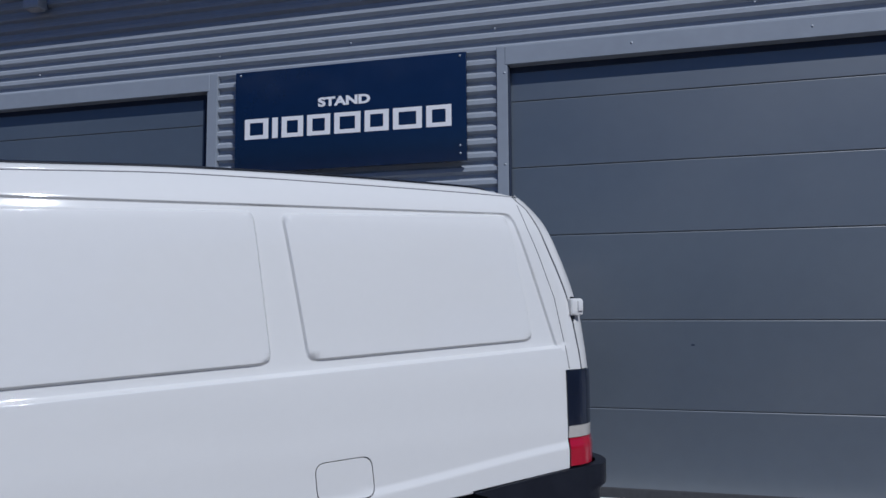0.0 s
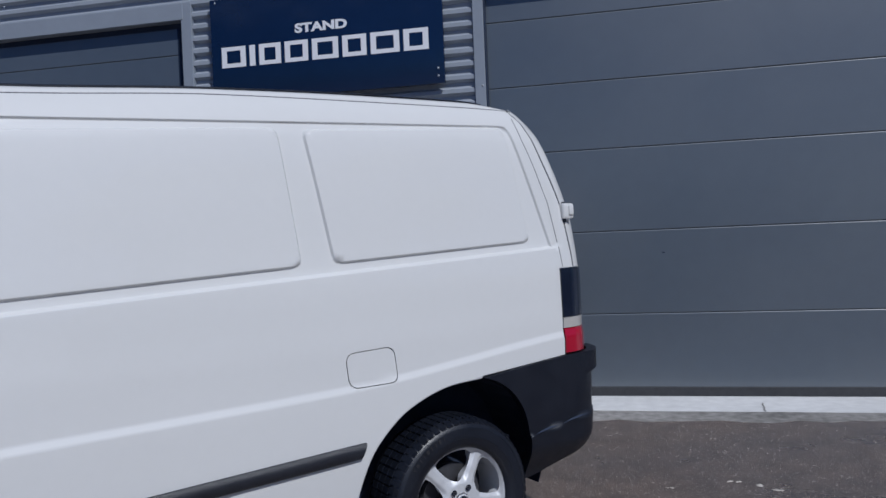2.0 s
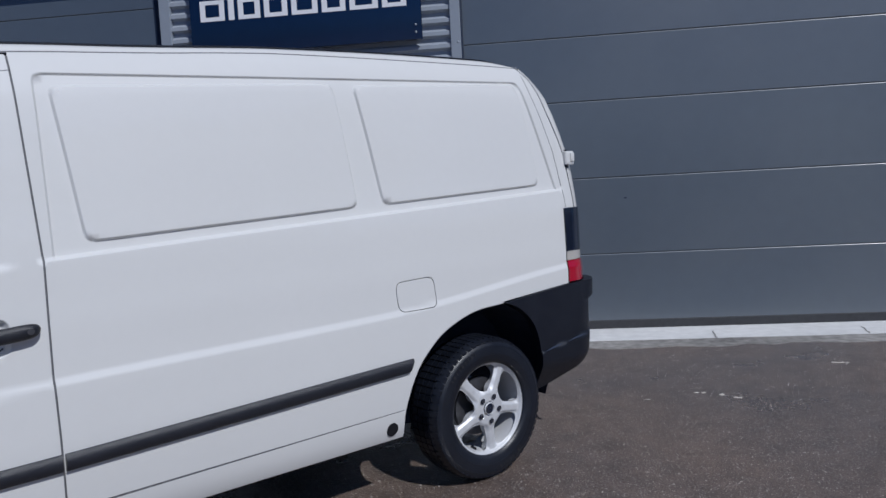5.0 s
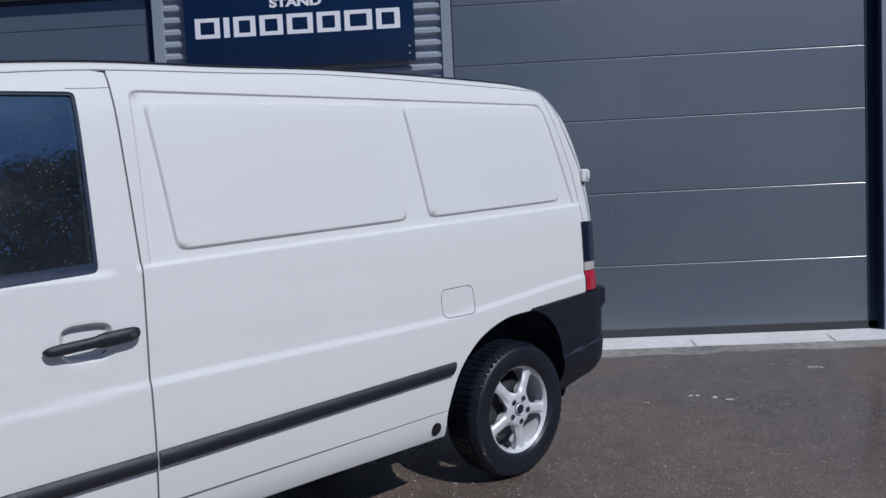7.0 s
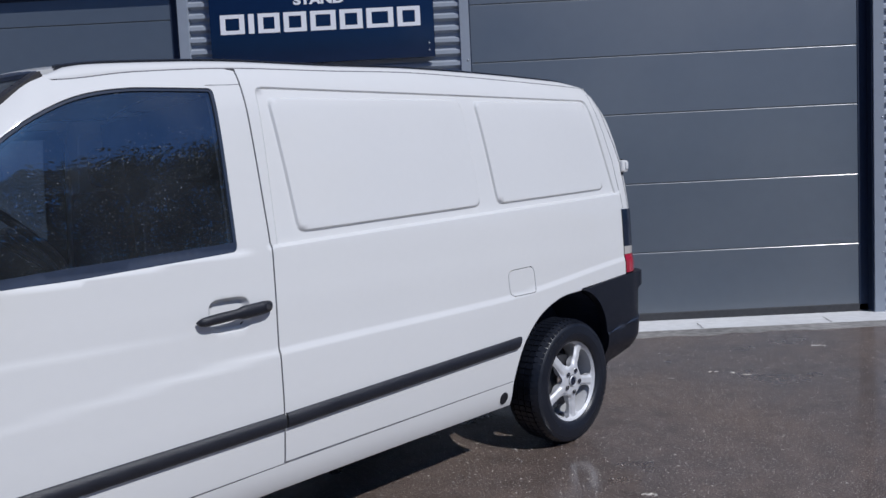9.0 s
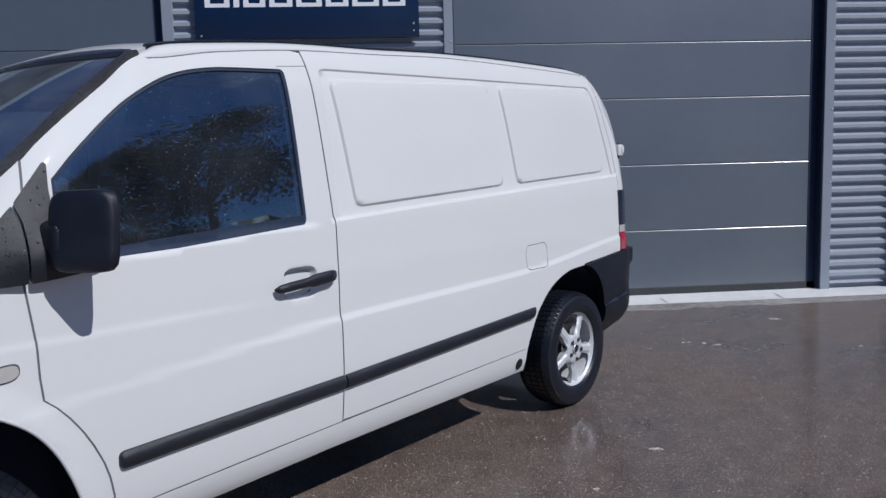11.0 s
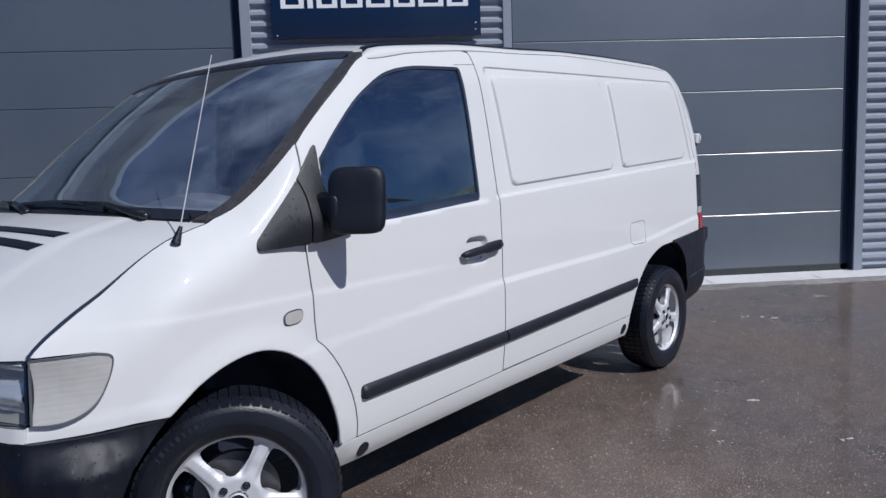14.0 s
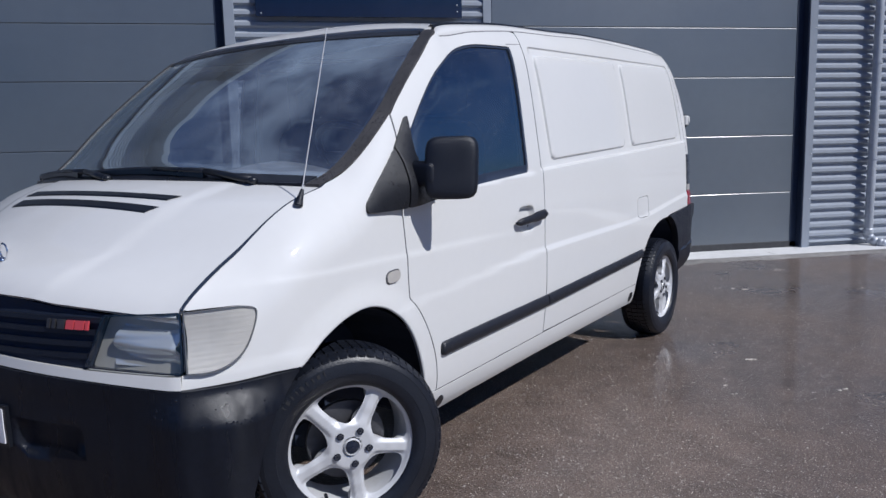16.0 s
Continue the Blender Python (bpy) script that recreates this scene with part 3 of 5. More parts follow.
# a flood lamp below the eave
lamp = thing("flood_lamp", "small grey flood lamp fixed under the eave", "lamp")
part("housing", box(-5.27, -5.10, 5.31, 5.42, 4.055, 4.17, 0.015), STEEL, lamp, smooth="auto")
part("glass", box(-5.255, -5.115, 5.32, 5.41, 4.047, 4.056), CLEAR, lamp)
part("bracket", box(-5.21, -5.17, 5.40, WALL + 0.02, 4.10, 4.13), STEEL, lamp)

# ---- the van: local x forward, y to its left, z up, from the rear axle ----
ANGLE = math.atan2(-0.70816, -0.70605)
van = thing("van", "white panel van parked askew on the damp yard", "van", Matrix.Translation((-1.2924, 3.0858, 0)) @ Matrix.Rotation(ANGLE, 4, "Z"))

prof = curve((0.18, 0.82), (0.24, 0.872), (0.28, 0.897), (0.33, 0.914), (0.38, 0.923), (0.45, 0.929), (0.6, 0.935), (0.75, 0.938), (0.9, 0.938), (1.0, 0.934), (1.1, 0.929), (1.25, 0.914), (1.45, 0.893), (1.62, 0.868), (1.69, 0.846), (1.73, 0.828), (1.765, 0.803), (1.795, 0.772), (1.815, 0.732), (1.83, 0.68))
drop = curve((-0.7, -0.01), (-0.3, -0.015), (0.4, -0.008), (0.787, 0.0), (1.277, 0.03), (1.66, 0.053), (2.0, 0.092), (2.27, 0.135), (3.5, 0.14))
corner = curve((0.1, -0.56), (0.78, -0.562), (1.12, -0.573), (1.287, -0.562), (1.42, -0.531), (1.574, -0.475), (1.70, -0.418), (1.80, -0.345), (1.86, -0.27))
crease = curve((-0.9, 0.885), (-0.459, 0.856), (0.468, 0.774), (1.643, 0.75), (2.484, 0.696), (3.6, 0.62))
belt = curve((-0.9, 1.232), (-0.53, 1.211), (1.64, 1.10), (2.25, 1.062), (2.7, 1.03), (3.6, 1.0))
ytop = curve((2.2, 0.775), (2.257, 0.79), (2.46, 0.83), (2.66, 0.862), (2.80, 0.852), (2.95, 0.825), (3.2, 0.80), (3.47, 0.786))
taper = curve((2.6, 0.0), (3.05, 0.0), (3.15, 0.010), (3.22, 0.026), (3.286, 0.050), (3.37, 0.090), (3.455, 0.142), (3.52, 0.20))
hood_z = curve((2.9, 1.150), (3.06, 1.122), (3.14, 1.103), (3.26, 1.064), (3.32, 1.032), (3.457, 0.940), (3.52, 0.902), (3.57, 0.868), (3.61, 0.837), (3.637, 0.810), (3.655, 0.785))
pillar = curve((2.2, 1.69), (2.257, 1.652), (2.46, 1.49), (2.66, 1.312), (2.80, 1.187), (2.88, 1.132), (2.95, 1.104))


def topline(x):
    """The upper edge of the side ahead of the roof: windscreen pillar, then bonnet line."""
    return np.where(x < 2.95, pillar(x), hood_z(x + 0.3 * ytop(x) ** 2))


def inside(quad, x, z, w=0.0045):
    """1 inside a convex outline (clockwise or not), falling softly to 0 across its edge."""
    c = np.mean(quad, axis=0)
    d = None
    acc = 0
    for p, q in zip(quad, quad[1:] + quad[:1]):
        n = np.array((q[1] - p[1], p[0] - q[0]))
        n = n / np.linalg.norm(n)
        if np.dot(n, c - np.array(p)) > 0:
            n = -n
        acc = acc + np.exp(np.clip(((x - p[0]) * n[0] + (z - p[1]) * n[1]) * 90, -60, 60))
    d = np.log(acc) / 90
    return 1 - ramp(d, -w, w)


FIELD = [(1.605, 1.645), (-0.36, 1.705), (-0.592, 0.95), (1.605, 0.95)]
FRONT_PRESS = [(1.566, 1.609), (0.612, 1.655), (0.565, 1.196), (1.513, 1.147)]
REAR_PRESS = [(0.520, 1.652), (-0.335, 1.696), (-0.405, 1.241), (0.448, 1.199)]
RC = 0.145


ARCH_F = smooth_line([(2.570, 0.335), (2.582, 0.41), (2.614, 0.505), (2.656, 0.587), (2.712, 0.652), (2.79, 0.703), (2.885, 0.727), (2.99, 0.714), (3.09, 0.672), (3.177, 0.606)], 5)
ARCH_R = smooth_line([(0.418, 0.272), (0.414, 0.385), (0.362, 0.527), (0.29, 0.615), (0.196, 0.682), (0.05, 0.732), (-0.115, 0.744)], 5)
LIP = np.array(dense(ARCH_F, 0.02, False))


def side(x, z):
    """The left side; past the rear corner x runs on round to the tail."""
    x, z = np.broadcast_arrays(np.asarray(x, float), np.asarray(z, float))
    e = np.maximum(corner(z) - x, 0)
    xs = np.maximum(x, corner(z))
    y = prof(z + drop(xs) * ramp(z, 1.15, 1.6))
    y = y + (0.010 - 0.007 * ramp(xs, 1.5, 2.5)) * (1 - ramp(z, crease(xs) - 0.016, crease(xs) + 0.016)) * ramp(z, 0.35, 0.6)
    y = y - (0.010 * (1 - ramp(xs, 2.35, 2.6)) * ramp(x, -0.57, -0.50) + 0.009 * inside(FIELD, x, z)) * ramp(z, belt(xs) - 0.004, belt(xs) + 0.010)
    y = y - 0.004 * ramp(xs, 1.8, 2.3) * ramp(z, 0.845, 0.875) * (1 - ramp(z, 0.9, 1.05))
    y = y + 0.0115 * (inside(FRONT_PRESS, x, z) + inside(REAR_PRESS, x, z))
    lip = np.sqrt(((x.ravel()[:, None] - LIP[:, 0]) ** 2 + (z.ravel()[:, None] - LIP[:, 1]) ** 2).min(axis=1)).reshape(x.shape)
    y = y + 0.013 * (1 - ramp(lip, -0.02, 0.085))
    # bonnet side: plan taper, and the shoulder rolling in to the upper edge
    lean = (0.80 - z) * 0.15 * ramp(xs, 3.1, 3.42)
    y = y - taper(xs - lean)
    top = topline(np.clip(xs, 2.2, 3.47))
    base = prof(top + drop(xs) * ramp(top, 1.15, 1.6)) - taper(xs)
    t = np.clip((z - top + 0.20) / 0.20, 0, 1.3)
    y = y - np.where(xs > 2.2, (base - ytop(np.clip(xs, 2.2, 3.47))) * t ** 2.4 * ramp(xs, 2.2, 2.4), 0)
    # the dish behind the door handle
    y = y - 0.026 * (1 - ramp(((x - 1.808) / 0.072) ** 4 + ((z - 0.900) / 0.054) ** 4, 0.3, 1.2))
    th = np.clip(e / RC, 0, math.pi / 2)
    over = np.maximum(e - RC * math.pi / 2, 0)
    return stack(xs - RC * np.sin(th), y - RC * (1 - np.cos(th)) - over, z)


def lift(fmap, d):
    """The same surface, moved out by d."""
    def moved(u, v):
        e = 0.002
        p = fmap(u, v)
        n = np.cross(fmap(u + e, v) - fmap(u - e, v), fmap(u, v + e) - fmap(u, v - e))
        n /= np.linalg.norm(n, axis=1)[:, None] + 1e-12
        return p + n * d
    return moved


def out(d):
    return lift(side, -d)


def both(name, poly, fmap, mat, label="", parent=None, **kw):
    """A panel on the left side and its mirror image on the right; returns the pair."""
    made = []
    for mirror in (False, True):
        me = panel(name, poly, fmap, mirror=mirror, flip=True, **kw)
        made.append(part(name, me, mat, parent[mirror] if parent else van, label))
    return made


GAP = 0.003
SEAM_B = [(1.660, 1.700), (1.648, 1.40), (1.634, 1.10), (1.638, 0.93), (1.640, 0.76), (1.637, 0.60), (1.634, 0.362)]
SEAM_F = [(2.490, 0.336), (2.493, 0.390), (2.503, 0.446), (2.518, 0.495), (2.542, 0.549), (2.570, 0.600), (2.600, 0.644), (2.632, 0.682), (2.661, 0.708), (2.666, 0.768), (2.667, 0.862), (2.683, 1.01), (2.671, 1.15), (2.643, 1.325)]


def seam_roof(x):
    return 1.763 - drop(x)


# side panel with the fuel flap cut out of it
FLAP = rounded([(0.437, 0.892), (0.255, 0.899), (0.241, 0.778), (0.425, 0.777)], 0.035)
hole = rounded([(0.440, 0.895), (0.252, 0.902), (0.238, 0.775), (0.428, 0.774)], 0.035)
seam_d = [(-0.612, 1.128), (-0.606, 1.19), (-0.572, 1.384), (-0.528, 1.514), (-0.476, 1.658), (-0.441, 1.728), (-0.408, 1.757)]
poly = [(x - GAP, z) for x, z in SEAM_B[::-1]]
poly[0] = (1.634 - GAP, 0.366)
poly += [(x, seam_roof(x) - 0.002) for x in np.linspace(1.655, -0.395, 24)]
poly += seam_d[::-1]
poly += [(-0.535, 1.128), (-0.528, 0.785)]
poly += [(-0.528, 0.779), (-0.115, 0.748)] + ARCH_R[::-1][1:-6]
poly += [(0.4165, 0.388)]
def inset(poly, d):
    """The outline moved in by d."""
    a = np.array(poly)
    area = sum(p[0] * q[1] - q[0] * p[1] for p, q in zip(poly, poly[1:] + poly[:1]))
    res = []
    for k in range(len(a)):
        t = a[(k + 1) % len(a)] - a[k - 1]
        t = t / (np.linalg.norm(t) + 1e-9)
        n = np.array((-t[1], t[0])) * (1 if area > 0 else -1)
        res.append(tuple(a[k] + n * d))
    return res


def offset_lines(quad, ds):
    """Lines along a pressing's edge, at several distances from it."""
    q = dense(rounded(quad, 0.025, 4), 0.05)
    return [inset(q, -d) + inset(q, -d)[:1] for d in ds]


folds = [l for q in (FIELD, FRONT_PRESS, REAR_PRESS) for l in offset_lines(q, (-0.0055, -0.0018, 0.0018, 0.0055))]
xs = np.linspace(-0.52, 1.63, 60)
folds += [[(x, float(belt(x)) + d) for x in xs] for d in (-0.005, 0.0, 0.0055, 0.0105)]
folds += [[(x, float(crease(x)) + d) for x in xs] for d in (-0.017, -0.006, 0.006, 0.017)]
both("side_panel", poly, side, PAINT, "white pressed steel side panel with two blank window pressings", step=0.02, holes=[hole], lines=folds)
both("fuel_flap", FLAP, side, PAINT, step=0.02)
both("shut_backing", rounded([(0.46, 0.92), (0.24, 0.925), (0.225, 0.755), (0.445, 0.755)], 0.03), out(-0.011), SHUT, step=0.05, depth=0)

# front doors with their window openings
WIN = rounded([(1.757, 1.098), (1.762, 1.632)], 0.02, 3)[:0] + rounded([(2.25, 1.063), (1.757, 1.098), (1.762, 1.632), (2.0, 1.620), (2.2, 1.3)], 0.02, 4)[5:-10] + smooth_line([(1.95, 1.623), (2.04, 1.616), (2.145, 1.596), (2.24, 1.559), (2.360, 1.485), (2.50, 1.362), (2.585, 1.275)], 5) + [(2.60, 1.05), (2.25, 1.063)]
door = [(x + GAP, z) for x, z in SEAM_B]
door += [(2.0, 0.352)] + [(x - GAP, z) for x, z in SEAM_F]
door += [(x, float(pillar(x))) for x in np.linspace(2.60, 2.27, 10)]
door += [(x, float(seam_roof(x)) - 0.002) for x in np.linspace(2.235, 1.70, 12)]
dish = []
for k in (0.62, 0.74, 0.82, 0.9, 0.98, 1.06):
    ring = [(1.808 + 0.072 * k * math.copysign(abs(math.cos(a)) ** 0.5, math.cos(a)), 0.900 + 0.054 * k * math.copysign(abs(math.sin(a)) ** 0.5, math.sin(a))) for a in np.linspace(0, 2 * math.pi, 29)]
    dish.append(ring)
doors = both("front_door", door, side, PAINT, "white cab door with a dark side window", step=0.018, depth=0.02, holes=[WIN], lines=dish)


LINING = [(2.63, 1.30), (2.78, 1.15), (2.86, 1.05), (2.80, 0.80), (2.50, 0.62), (2.45, 0.42), (1.68, 0.42), (1.68, 1.60), (1.72, 1.665), (2.05, 1.65), (2.27, 1.58), (2.45, 1.45)]
both("door_lining", LINING, out(-0.026), DARK_CABIN, "dark inner door lining", parent=doors, step=0.06, depth=0.006, holes=[inset(WIN, 0.016)])
WIN_IN = [(x, max(z, float(belt(x)) + 0.036)) for x, z in inset(WIN, 0.009)]
both("window_seal", WIN, out(-0.005), SEAL_SHADE, parent=doors, step=0.03, depth=0.01, holes=[WIN_IN])
both("window_glass", inset(WIN, 0.008), out(-0.010), PANE, parent=doors, label="dark glossy side window with rain drops", step=0.06, depth=0.0)
TRI_F = rounded([(2.858, 1.010), (2.855, 1.037), (2.70, 1.195), (2.688, 1.208), (2.679, 1.165), (2.680, 1.014)], 0.012, 4)
TRI = rounded([(2.683, 1.213), (2.600, 1.314), (2.590, 1.314), (2.599, 1.25), (2.600, 1.20), (2.590, 1.16), (2.53, 1.12), (2.492, 1.060), (2.490, 1.031), (2.675, 1.015), (2.673, 1.165)], 0.007, 4)


def corner_trim(x, z):
    """The moulded mirror corner swells towards the foot of the mirror arm."""
    p = out(0.012)(x, z)
    p[:, 1] += 0.030 * np.exp(-((x - 2.635) / 0.085) ** 2 - ((z - 1.075) / 0.085) ** 2)
    return p


both("mirror_corner", TRI, corner_trim, CORNER, parent=doors, label="black plastic mirror corner with rain drops", step=0.02, depth=0.04)
both("wing_corner", TRI_F, corner_trim, CORNER, label="black plastic corner trim with rain drops", step=0.02, depth=0.035)

# front wings
LAMP_SIDE = smooth_line([(3.455, 0.803), (3.37, 0.803), (3.315, 0.801), (3.290, 0.782), (3.312, 0.710), (3.345, 0.665), (3.40, 0.640), (3.475, 0.638)], 5)
fender = [(x + GAP, z) for x, z in SEAM_F[::-1]]
fender += [(2.570, 0.333)] + ARCH_F[1:]
fender += [(3.25, 0.606), (3.36, 0.602), (3.478, 0.600)] + [(x - 0.003, z) for x, z in LAMP_SIDE[::-1]][:-1]
fender += [(3.455, 0.808)]
fender += [(x, float(topline(np.array(x))) - 0.0015) for x in np.linspace(3.44, 2.65, 40)]
both("front_wing", fender, side, PAINT, step=0.015, depth=0.02)

# rolled lips of the wheel arches
for arch_line in (ARCH_F, ARCH_R):
    a = np.array(dense(arch_line, 0.02, False))
    p = out(-0.007)(a[:, 0], a[:, 1])
    for sgn in (1, -1):
        part("arch_lip", sweep([(q[0], sgn * q[1], q[2]) for q in p], [(0.007 * math.cos(k), 0.007 * math.sin(k)) for k in np.linspace(0, 2 * math.pi, 8, endpoint=False)]), PAINT, van, smooth=True)

# sills
sill = [(x, z - 0.004) for x, z in ((2.570, 0.335), (2.49, 0.334), (2.0, 0.349), (1.634, 0.361), (1.0, 0.375), (0.417, 0.388))]
sill += [(0.413, 0.27), (1.0, 0.268), (1.64, 0.262), (2.2, 0.245), (2.45, 0.230), (2.555, 0.232), (2.590, 0.250), (2.586, 0.30)]
sills = both("sill", sill, side, PAINT, step=0.03, step2=0.012, depth=0.03)
for x, z in ((0.473, 0.318), (2.446, 0.272)):
    hole = [(x + 0.026 * math.cos(a), z + 0.028 * math.sin(a)) for a in np.linspace(0, 2 * math.pi, 20, endpoint=False)]
    both("jacking_plug", hole, out(0.003), TRIM, parent=sills, step=0.02, depth=0.004)


# rub strips
def rub(x0, x1, z0, z1, end):
    zc = lambda x: z0 + (z1 - z0) * (x - x0) / (x1 - x0)
    for sgn in (1, -1):
        bm = bmesh.new()
        rings = []
        tip = [] if end else [(x1 - 0.010, 0.95), (x1 - 0.004, 0.80), (x1, 0.45)]
        stop = x1 if end else x1 - 0.018
        for k, (x, full) in enumerate([(x0 + (stop - x0) * k / 24, 1.0) for k in range(25)] + tip):
            y = float(side(np.array([x]), np.array([zc(x)]))[0, 1])
            sec = [(-0.006, -0.026), (0.010, -0.025), (0.017, -0.016), (0.019, 0.0), (0.017, 0.015), (0.010, 0.024), (-0.006, 0.026)]
            rings.append([bm.verts.new((x - (0.012 * (b / 0.026) if end and k == 0 else 0), sgn * (y + a * full), zc(x) + b * full)) for a, b in sec])
        for r, s in zip(rings, rings[1:]):
            for j in range(6):
                bm.faces.new((r[j], r[j + 1], s[j + 1], s[j]))
        bm.faces.new(rings[0])
        bm.faces.new(rings[-1])
        yield bm


for k, (bm, dr) in enumerate(zip(rub(1.639, 2.478, 0.514, 0.487, False), doors)):
    part("rub_strip", bm, STRIP, dr, "black rub strip", smooth="auto")
for bm in rub(0.390, 1.630, 0.564, 0.514, True):
    part("rub_strip", bm, STRIP, van, "black rub strip", smooth="auto")

# dark strips along shut lines and seams: the gaps' shade put into colour
def gap_strip(line, width, d=-0.0025):
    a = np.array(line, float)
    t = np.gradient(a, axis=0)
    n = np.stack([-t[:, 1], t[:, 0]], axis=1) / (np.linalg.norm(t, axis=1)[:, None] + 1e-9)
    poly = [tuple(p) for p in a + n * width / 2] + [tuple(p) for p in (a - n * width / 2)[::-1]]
    both("shut_shade", poly, out(d), SHUT, step=0.03, depth=0.004)


gap_strip(dense(SEAM_F, 0.03, False), 0.006, -0.0015)
gap_strip(dense(SEAM_B, 0.05, False), 0.005, -0.002)
gap_strip([(x, float(np.interp(x, [0.417, 1.634, 2.49], [0.386, 0.360, 0.334]))) for x in np.linspace(0.42, 2.49, 20)], 0.005, -0.0015)
gap_strip([(x, float(seam_roof(x))) for x in np.linspace(-0.40, 2.22, 40)], 0.006, -0.0008)
gap_strip([(x - 0.0045, z) for x, z in dense(seam_d, 0.04, False)], 0.006, 0.0002)
gap_strip(dense([(-0.402, 1.742), (-0.421, 1.656), (-0.466, 1.537), (-0.515, 1.393), (-0.542, 1.224), (-0.553, 1.131)], 0.04, False), 0.003, 0.0004)
gap_strip([(1.657, 1.652), (1.70, 1.647), (1.785, 1.640)], 0.002, 0.0004)
# a dark bead along each bonnet gap paints its shade
for sgn in (1, -1):
    path = [(x, sgn * (float(ytop(x)) - 0.0015), float(topline(np.array(x))) - 0.0035) for x in np.linspace(2.90, 3.452, 40)]
    part("bonnet_gap_shade", sweep(path, [(-0.0036, -0.004), (0.0036, -0.004), (0.0036, 0.003), (-0.0036, 0.003)]), SEAL_SHADE, van)

# roof, and its dark side strips
roof_z = curve((-0.62, 1.66), (-0.56, 1.73), (-0.48, 1.79), (-0.38, 1.822), (-0.2, 1.840), (0.2, 1.840), (0.787, 1.828), (1.277, 1.803), (1.66, 1.782), (2.0, 1.753), (2.15, 1.738), (2.27, 1.708), (2.36, 1.672))
edge_z = curve((-0.62, 1.62), (-0.56, 1.69), (-0.48, 1.75), (-0.38, 1.785), (-0.2, 1.803), (0.2, 1.800), (0.787, 1.784), (1.277, 1.755), (1.66, 1.736), (2.0, 1.702), (2.15, 1.682), (2.27, 1.656), (2.36, 1.62))


def roof(x, y):
    w = np.clip(np.abs(y) / 0.745, 0, 1.02)
    return stack(x, y, roof_z(x) - (roof_z(x) - edge_z(x)) * w ** 2.6)


def header_x(y):
    return 2.355 - 0.10 * (y / 0.75) ** 2


rp = [(-0.60, -0.745), (1.6, -0.745), (2.1, -0.742)] + [(float(header_x(y)), y) for y in np.linspace(-0.742, 0.742, 17)] + [(2.1, 0.742), (1.6, 0.745), (-0.60, 0.745)]
part("roof_panel", panel("roof_panel", rp, roof, step=0.05, depth=0.02), PAINT, van)


def cant(u, v):
    """The rounded edge between side seam and roof strip: u along, v from 0 at the seam to 1 at the strip."""
    z0, z1 = seam_roof(u) + 0.0015, edge_z(u) + 0.004
    y0 = prof(np.full_like(u, 1.765)) - 0.011
    a = v * math.pi / 2
    k = 1 - 0.85 * ramp(u, 2.16, 2.30)
    return stack(u, y0 - (y0 - 0.742) * (1 - np.cos(a)) * k, z0 + (z1 - z0) * np.sin(a) * k)


both("cant_rail", [(-0.42, 0.0), (2.29, 0.0), (2.29, 1.0), (-0.42, 1.0)], cant, PAINT, step=0.05, step2=0.1, depth=0.02)
for sgn in (1, -1):
    path = [(x, sgn * (0.742 - 0.03 * max(0, x - 2.1)), float(edge_z(x)) + 0.006 - 0.02 * max(0, x - 2.1)) for x in np.linspace(-0.30, 2.21, 40)]
    part("roof_strip", sweep(path, [(-0.012, -0.012), (0.012, -0.012), (0.011, 0.003), (0.0, 0.0075), (-0.011, 0.003)]), TRIM, van, "black roof strip", smooth="auto")

# bonnet
def bonnet(x, y):
    z = hood_z(x + 0.3 * y * y)
    z = z + 0.006 * (1 - ramp(np.abs(y) + 0.22 * (x - 3.0), 0.50, 0.56))
    z = z + 0.042 * (1 - np.clip(np.abs(y) / 0.75, 0, 1) ** 2) * ramp(x + 0.3 * y * y, 3.45, 3.65)
    return stack(x, y, z)


bp = [(3.652 - 0.3 * y * y, y) for y in np.linspace(0.783, -0.783, 25)]
bp += [(x, -float(ytop(x)) + 0.0035) for x in np.linspace(3.44, 2.955, 10)]
bp += [(3.062 - 0.3 * y * y - 0.06 * max(0, abs(y) - 0.7) / 0.12 * 0, y) for y in np.linspace(-0.80, 0.80, 25)]
bp += [(x, float(ytop(x)) - 0.0035) for x in np.linspace(2.955, 3.44, 10)]
hood = part("bonnet", panel("bonnet", bp, bonnet, step=0.03, depth=0.02, flip=False), PAINT, van)
for x0, y0 in ((3.220, 0.455), (3.284, 0.432)):
    bm = bmesh.new()
    n = 20
    rings = []
    for k in range(n + 1):
        y = -y0 + 0.085 + (2 * y0 - 0.085) * k / n
        xr, xf = x0 - 0.13 * y * y - 0.017, x0 - 0.13 * y * y + 0.018
        ring4 = []
        for x, dz in ((xr, 0.0008), (xr + 0.004, 0.004), (xf - 0.004, 0.004), (xf, 0.0008)):
            ys = y - 0.03 * (x - xr) / (xf - xr)
            ring4.append(bm.verts.new((x, ys, float(bonnet(np.array([x]), np.array([ys]))[0, 2]) + dz)))
        rings.append(ring4)
    for r, q in zip(rings, rings[1:]):
        for j in range(3):
            bm.faces.new((r[j], r[j + 1], q[j + 1], q[j]))
    part("air_slot", bm, TRIM, hood, "black air slot")

# windscreen: u from 0 at its foot to 1 at the header, v across from -1 to 1
foot_x, foot_y, foot_z = 2.93, 0.826, 1.112
PILLAR_X = np.linspace(2.955, 2.262, 60)


